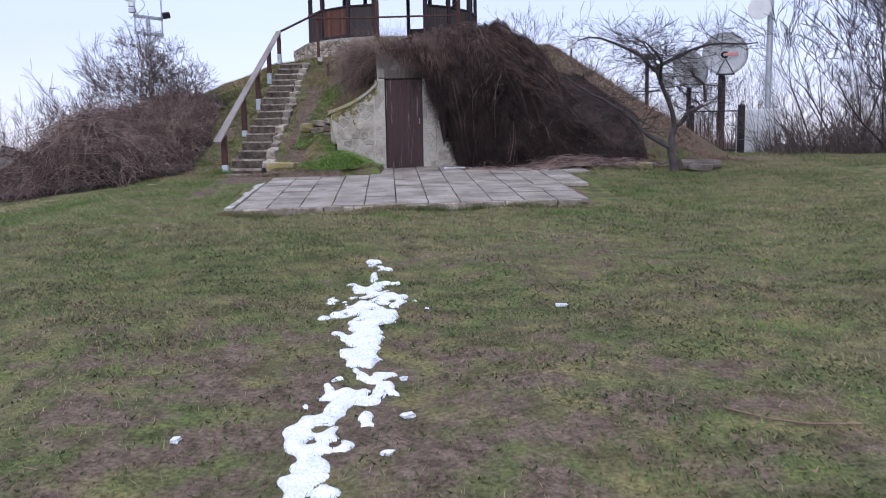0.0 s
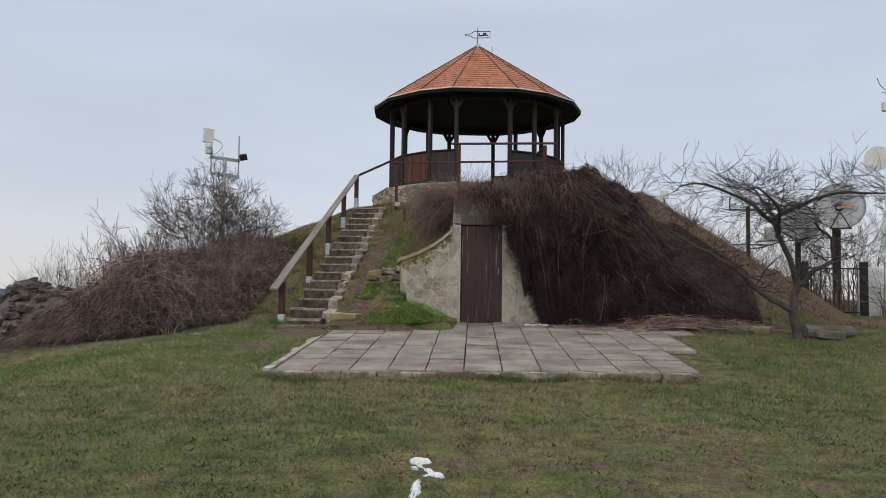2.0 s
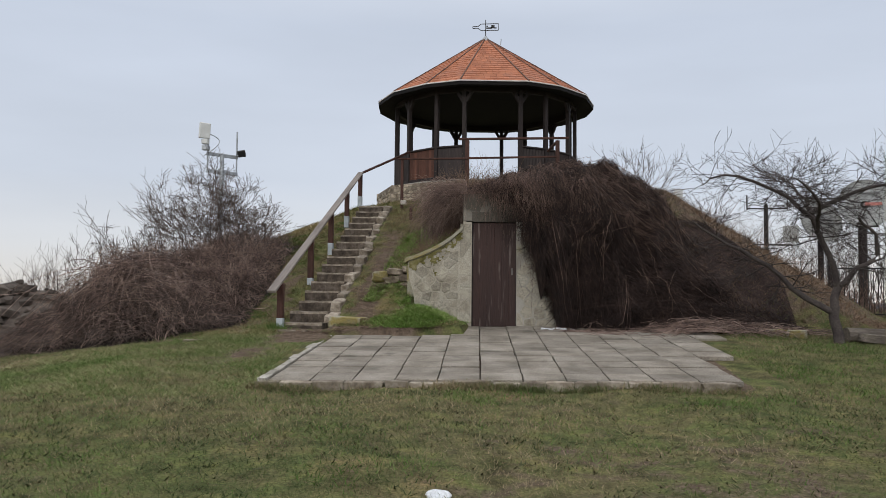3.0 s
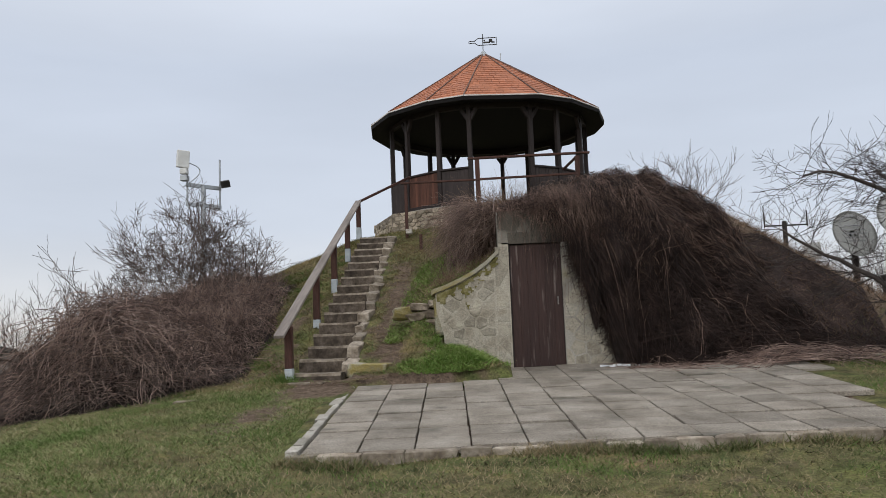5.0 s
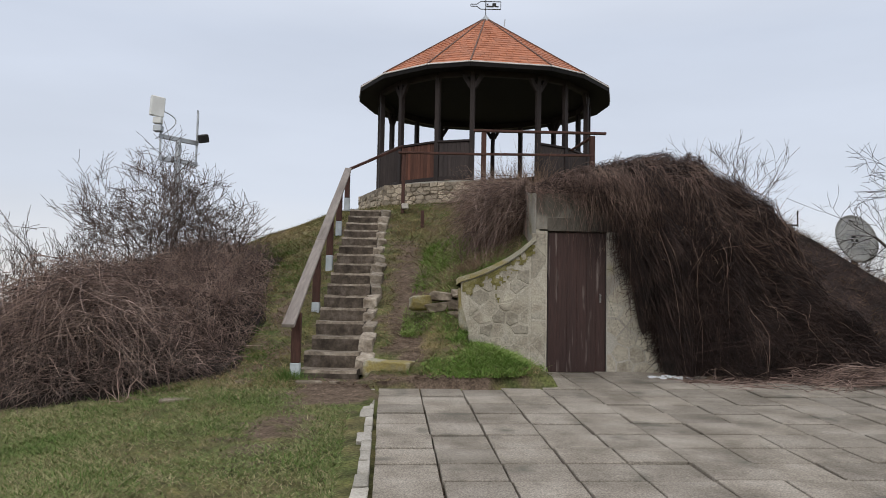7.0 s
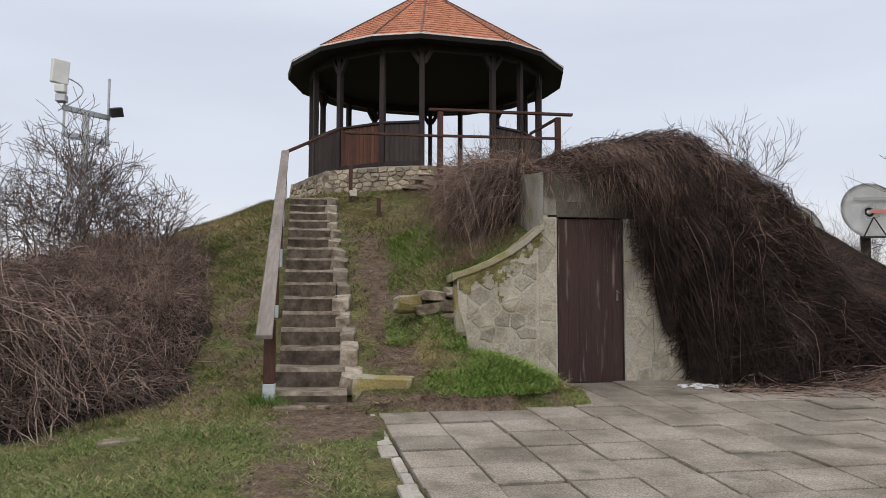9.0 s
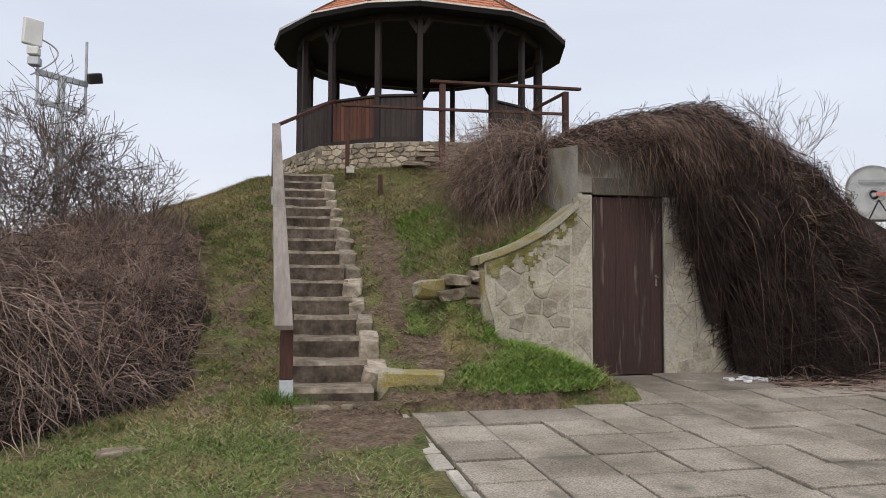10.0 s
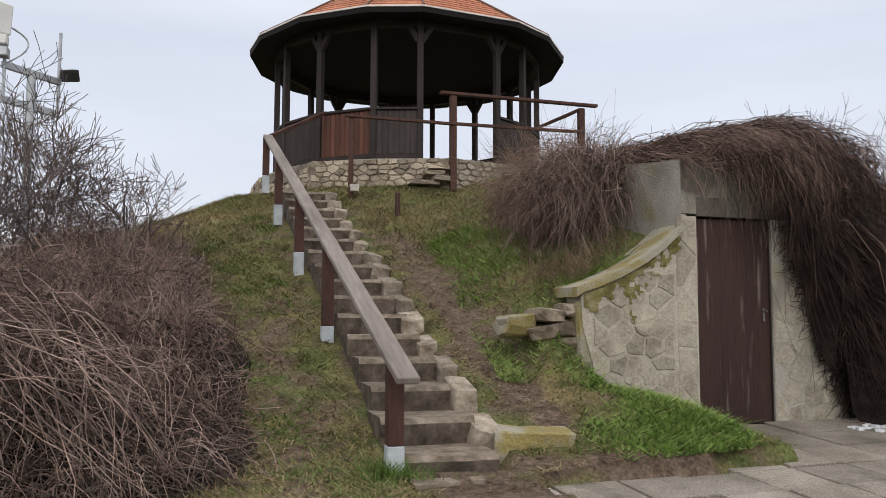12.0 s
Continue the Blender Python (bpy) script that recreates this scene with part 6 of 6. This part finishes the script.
res_x, res_y = 130, 460
xs_, ys_ = np.linspace(-1.35, 0.15, res_x), np.linspace(3.0, 8.4, res_y)
snow_v, snow_f, ids = [], [], {}
hgt = np.full((res_y, res_x), -1.0)
for j, y in enumerate(ys_):
    c, w = snow_line(y), snow_width(y)
    for i, x in enumerate(xs_):
        v = 1 - abs(x - c) / w + 1.7 * noise.noise(Vector((x * 4.5, y * 3.2, 3))) + 1.0 * noise.noise(Vector((x * 11, y * 9.0, 9))) - 0.33 - 0.75 * float(smooth(6.5, 7.9, y))
        hgt[j, i] = v
land_snow = land(*np.meshgrid(xs_, ys_))
for j in range(res_y - 1):
    for i in range(res_x - 1):
        if max(hgt[j, i], hgt[j + 1, i], hgt[j, i + 1], hgt[j + 1, i + 1]) > 0:
            f = []
            for jj, ii in ((j, i), (j, i + 1), (j + 1, i + 1), (j + 1, i)):
                if (jj, ii) not in ids:
                    ids[jj, ii] = len(snow_v)
                    h = hgt[jj, ii]
                    snow_v.append((xs_[ii], ys_[jj], land_snow[jj, ii] + 0.008 + (0.035 * min(h, 0.5) if h > 0 else max(0.12 * h, -0.03))))
                f.append(ids[jj, ii])
            snow_f.append(f)
link_mesh("snow_patch", poly_mesh("snow_patch", snow_v, snow_f), M_SNOW, None, "last thin strip of melting snow on the lawn", "snow", kind="stuff", smooth=True)
for k, (x, y, s) in enumerate(((0.95, 6.42, 0.1), (-0.2, 4.15, 0.08), (-1.35, 3.9, 0.07), (-0.74, 8.15, 0.06), (-0.28, 3.7, 0.06), (-0.25, 4.75, 0.05))):
    solo("snow_clump", rock(s * 0.9, s * 0.6, 0.02, 170 + k, pose(x, y, land_at(x, y) + 0.01, 0, 0, 40 * k), 2, 0.3), M_SNOW, "small clump of old snow on the grass", "snow", "snow clumps")
link_mesh("dry_stick", strand_mesh("dry_stick", [[(x, y, land_at(x, y) + 0.015) for x, y in ((1.45, 4.1), (1.62, 3.95), (1.8, 3.87), (2.05, 3.86))]], [[0.006] * 4], 5), M_DRYGRASS, None, "thin dry stick lying on the lawn", "stick")
rnd = random.Random(8)
litter = thing("white_rubble", (0.42, 17.95, 1.2), "small spill of white gravel below the vines", "gravel")
for i in range(40):
    x, y = 0.35 + rnd.gauss(0, 0.16), 18.1 + rnd.gauss(0, 0.09)
    s = rnd.uniform(0.025, 0.07)
    part("chip", rock(s, s, s * 0.6, i * 2.3, pose(x, y, 1.215 + rnd.uniform(0, 0.04), 0, 0, rnd.uniform(0, 90)), 0, 0.1), M_SNOW, litter)


# ---- grass ----
def grass(name, x, y, height, width, material, label, lean=0.5):
    n = len(x)
    z = land(x, y)
    az = NR.uniform(0, 2 * np.pi, n)
    h = height * NR.uniform(0.5, 1.4, n)
    w = width * NR.uniform(0.6, 1.3, n)
    le = NR.normal(0, lean, (n, 2)) * h[:, None]
    p = np.stack([x, y, z - 0.005], -1)
    s = np.stack([np.cos(az) * w / 2, np.sin(az) * w / 2, 0 * w], -1)
    tip = p + np.concatenate([le, h[:, None]], 1)
    V = np.stack([p - s, p + s, tip], 1).reshape(-1, 3)
    loops = np.arange(n * 3)
    starts = np.arange(n) * 3
    me = bpy.data.meshes.new(name)
    me.vertices.add(len(V))
    me.vertices.foreach_set("co", V.reshape(-1).astype(np.float32))
    me.loops.add(len(loops))
    me.loops.foreach_set("vertex_index", loops.astype(np.int32))
    me.polygons.add(n)
    me.polygons.foreach_set("loop_start", starts.astype(np.int32))
    me.update(calc_edges=True)
    return link_mesh(name, me, material, None, label, "grass", kind="stuff")


def lawn_free(x, y):
    """Where grass grows: off the paving, the stairs, the walls and the barest soil."""
    u = x + 3.34 + 0.065 * (y - 12.5)
    v = y - 12.5 - 0.065 * (x + 3.34)
    ok = ~((u > -0.15) & (u < 6.3) & (v > -0.02) & (v < 4.42)) & ~((x > -1.35) & (x < 3.2) & (y > 16) & (y < 18.7))
    ok &= ~((np.abs(x - (stair_x(y) - 0.28)) < 0.52) & (y > 16.9) & (y < 25))
    ok &= ~((x > -2.5) & (x < 1.2) & (y > 18.2) & (y < 19.2))
    ok &= np.hypot(x - CX, y - CY) > 4.2
    ok &= NR.uniform(0, 1, len(x)) > soil_at(x, y) * 1.25
    return ok


def scatter(n, x0, x1, y0, y1):
    x, y = NR.uniform(x0, x1, n), NR.uniform(y0, y1, n)
    ok = lawn_free(x, y)
    return x[ok], y[ok]


def clumped(x, y, keep=0.5):
    f = np.sin(2.7 * x + 1.3 * y) + np.sin(4.1 * y - 1.9 * x + 1) + np.sin(7.3 * x + 5.9 * y) * 0.7 + NR.normal(0, 0.8, len(x))
    return f > np.quantile(f, 1 - keep)


x, y = scatter(150000, -4.5, 5.5, 2.4, 9.0)
grass("lawn_grass", x, y, 0.03, 0.006, M_BLADE, "short winter grass of the near lawn", 0.9)
x, y = scatter(150000, -9.0, 8.0, 9.0, 17.5)
grass("lawn_grass", x, y, 0.04, 0.009, M_BLADE, "short winter grass of the lawn before the hill", 0.9)
x, y = scatter(170000, -9.5, -1.5, 16.5, 27.5)
grass("slope_grass", x, y, 0.045, 0.012, M_SLOPE, "thin yellowed grass on the hill's slope", 1.5)
x, y = scatter(40000, 2.0, 10.0, 17.0, 27.0)
grass("slope_grass", x, y, 0.07, 0.012, M_BLADE, "thin yellowed grass on the hill's flank", 1.0)
x, y = NR.uniform(2.0, 7.0, 26000), NR.uniform(18.5, 30.0, 26000)
grass("dry_grass", x, y, 0.09, 0.014, M_DRYGRASS, "matted straw on the hill's flank", 1.6)
x, y = scatter(90000, -6.5, 7.0, 2.5, 14.0)
k = clumped(x, y, 0.16)
grass("grass_tufts", x[k], y[k], 0.045, 0.01, M_GREEN, "greener tufts in the winter lawn", 0.9)
x, y = scatter(110000, -8.0, -3.4, 11.5, 17.0)
k = clumped(x, y, 0.7)
grass("grass_tufts", x[k], y[k], 0.03, 0.013, M_LUSH, "greener thatch of grass beside the paving", 1.7)
x, y = scatter(40000, -7.5, 5.0, 11.6, 17.5)
k = clumped(x, y, 0.3)
grass("grass_tufts", x[k], y[k], 0.055, 0.012, M_GREEN, "greener tufts of grass about the paving", 0.8)
x, y = NR.normal(-2.0, 0.5, 30000), NR.normal(17.6, 0.5, 30000)
rag = 0.1 * np.sin(9 * x) + 0.07 * np.sin(23 * x + 1) + NR.normal(0, 0.11, len(x))
k = (y < 18.45) & (y > 16.86 - 0.06 * (x + 2.4) + rag) & (x > -2.7 + 0.3 * np.sin(5 * y) + rag) & (x < -1.42 - 0.22 * (18.4 - y) + 0.7 * rag)
x, y = x[k], y[k]
tuft = np.clip(0.5 + 0.5 * np.sin(17 * x + 3 * np.sin(7 * y)) * np.sin(19 * y + 2 * np.sin(11 * x)) + NR.normal(0, 0.25, len(x)), 0, 1)
k = NR.uniform(0, 1, len(x)) < 0.35 + 0.65 * tuft
x, y, tuft = x[k], y[k], tuft[k]
grass("green_weeds", x, y, 0.022 + 0.05 * tuft, 0.017, M_WEED, "lush fresh green weeds at the foot of the wing wall", 1.1)
grass("green_weeds", x[::2], y[::2], 0.03, 0.026, M_GREEN, "darker green leaves below the fresh blades", 1.6)
x, y = NR.uniform(-3.3, -1.5, 30000), NR.uniform(18.3, 22, 30000)
k = clumped(x, y, 0.5) & (np.abs(x + 2.55 - 0.1 * (y - 19)) < 0.75)
grass("green_weeds", x[k], y[k], 0.055, 0.016, M_WEED, "fresh green weeds on the slope", 1.5)
x, y = NR.uniform(-7.2, -2.0, 60000), NR.uniform(16.6, 25.0, 60000)
k = ~((np.abs(x - (stair_x(y) - 0.28)) < 0.5) & (y > 16.9)) & ~((x > -2.6) & (y < 19.2)) & clumped(x, y, 0.6)
grass("dry_litter", x[k], y[k], 0.02, 0.015, M_DRYGRASS, "dry stalks and dead leaves littering the slope", 3.0)
x, y = NR.uniform(-7.0, -4.9, 36000), NR.uniform(16.2, 24.5, 36000)
k = clumped(x * 1.5, y * 1.5, 0.2)
grass("green_weeds", x[k], y[k], 0.05, 0.014, M_GREEN, "scattered green weeds beside the stairs", 1.6)
x, y = scatter(24000, -7.0, 7.0, 2.4, 17.0)
k = clumped(x, y, 0.45)
grass("dry_litter", x[k], y[k], 0.016, 0.016, M_DRYGRASS, "dead leaves and straw lying in the lawn", 2.4)
x, y = scatter(60000, -7.0, 7.0, 2.4, 12.6)
k = clumped(x * 1.7, y * 1.7, 0.25)
grass("moss_tufts", x[k], y[k], 0.03, 0.02, M_MOSS, "dark mossy tufts in the lawn", 1.2)
x, y = scatter(70000, -5.0, 5.0, 2.4, 7.5)
k = clumped(x * 1.3 + 2, y * 2.2, 0.4)
grass("moss_tufts", x[k], y[k], 0.022, 0.018, M_MOSS, "dark mossy tufts in the trodden lawn", 1.4)
x, y = NR.normal(-4.55, 0.12, 500), NR.normal(17.0, 0.1, 500)
grass("grass_tufts", x, y, 0.1, 0.011, M_GREEN, "grass tuft round the railing post", 0.9)
x = NR.uniform(-3.4, 2.3, 6500)
y = 12.3 + 0.045 * (x + 3.34) + NR.normal(-0.04, 0.05, 6500)
k = clumped(x, y, 0.5)
grass("grass_tufts", x[k], y[k], 0.085, 0.011, M_BLADE, "straw-coloured tufts along the paving's edge", 0.8)

# ---- paving ----
paving = thing("pavement", (-3.34, 12.5, 0.8), "terrace of square grey concrete slabs before the cellar door", "pavement", kind="structure")
rnd = random.Random(55)
TILE = 0.5


def pave_pose(u, v, dz=0.0, rz=0.0):
    """Rows run 2.6 degrees off x, columns 3.7 degrees off y; the whole rises a little with x."""
    x, y = -3.34 + u - 0.065 * v, 12.46 + 0.045 * u + v
    return Matrix.Translation((x, y, PAVE_C + PAVE_S * y + 0.008 * u + dz)) @ Matrix.Rotation(0.055 + rz, 4, "Z") @ Matrix.Rotation(math.atan(PAVE_S), 4, "X") @ Matrix.Rotation(-0.008, 4, "Y")


def slab_mesh(w, d):
    bm = bmesh.new()
    box(bm, -w / 2, w / 2, -d / 2, d / 2, -0.06, 0.0, 0.005)
    me = bpy.data.meshes.new("slab")
    bm.to_mesh(me)
    bm.free()
    me.materials.append(M_SLAB)
    return me


ROW = 0.493
FULL = slab_mesh(TILE - 0.016, ROW - 0.026)
pb = base_of(paving)


def lay(me, m, name="slab"):
    ob = new(name, me)
    ob.parent = paving
    ob.matrix_basis = Matrix.Translation(-pb) @ m
    return ob


for r in range(12):
    for c in range(13):
        u, v = 0.13 + TILE * (c + 0.5), ROW * (r + 0.5) - 0.04
        m = pave_pose(u, v)
        x, y = m.translation.x, m.translation.y
        if r >= 9 and x < -2.55 + 0.62 * (y - 16.6) + 0.0:
            continue
        if y > 18.38 or (y > 17.6 and x > 0.7) or (x > 2.05 + 0.1 * (y - 13) and not (y > 14.6 and x < 2.8)):
            continue
        if (r, c) in ((0, 11), (1, 11)):
            continue
        lay(FULL, pave_pose(u + rnd.uniform(-0.004, 0.004), v + rnd.uniform(-0.006, 0.006), rnd.uniform(-0.009, 0.009), radians(rnd.uniform(-0.7, 0.7))) @ Matrix.Rotation(radians(rnd.uniform(-1.0, 1.0)), 4, "X"))
v = 0.0
while v < 4.35:
    d = rnd.uniform(0.2, 0.45)
    w = rnd.uniform(0.07, 0.14)
    m = pave_pose(0.1 - w / 2, v + d / 2, -0.015)
    part("edging_stone", rock(w, d - 0.03, 0.09, v * 3, m @ Matrix.Translation((0, 0, -0.02)), 1, 0.1), M_EDGE, paving)
    v += d
u = 0.0
while u < 5.35:
    d = rnd.uniform(0.25, 0.5)
    part("edging_stone", rock(d - 0.02, 0.1, 0.12, u * 5, pave_pose(u + d / 2, -0.09 + rnd.uniform(-0.02, 0.02), -0.065 + rnd.uniform(-0.015, 0.01)), 1, 0.12), M_KERB, paving)
    u += d
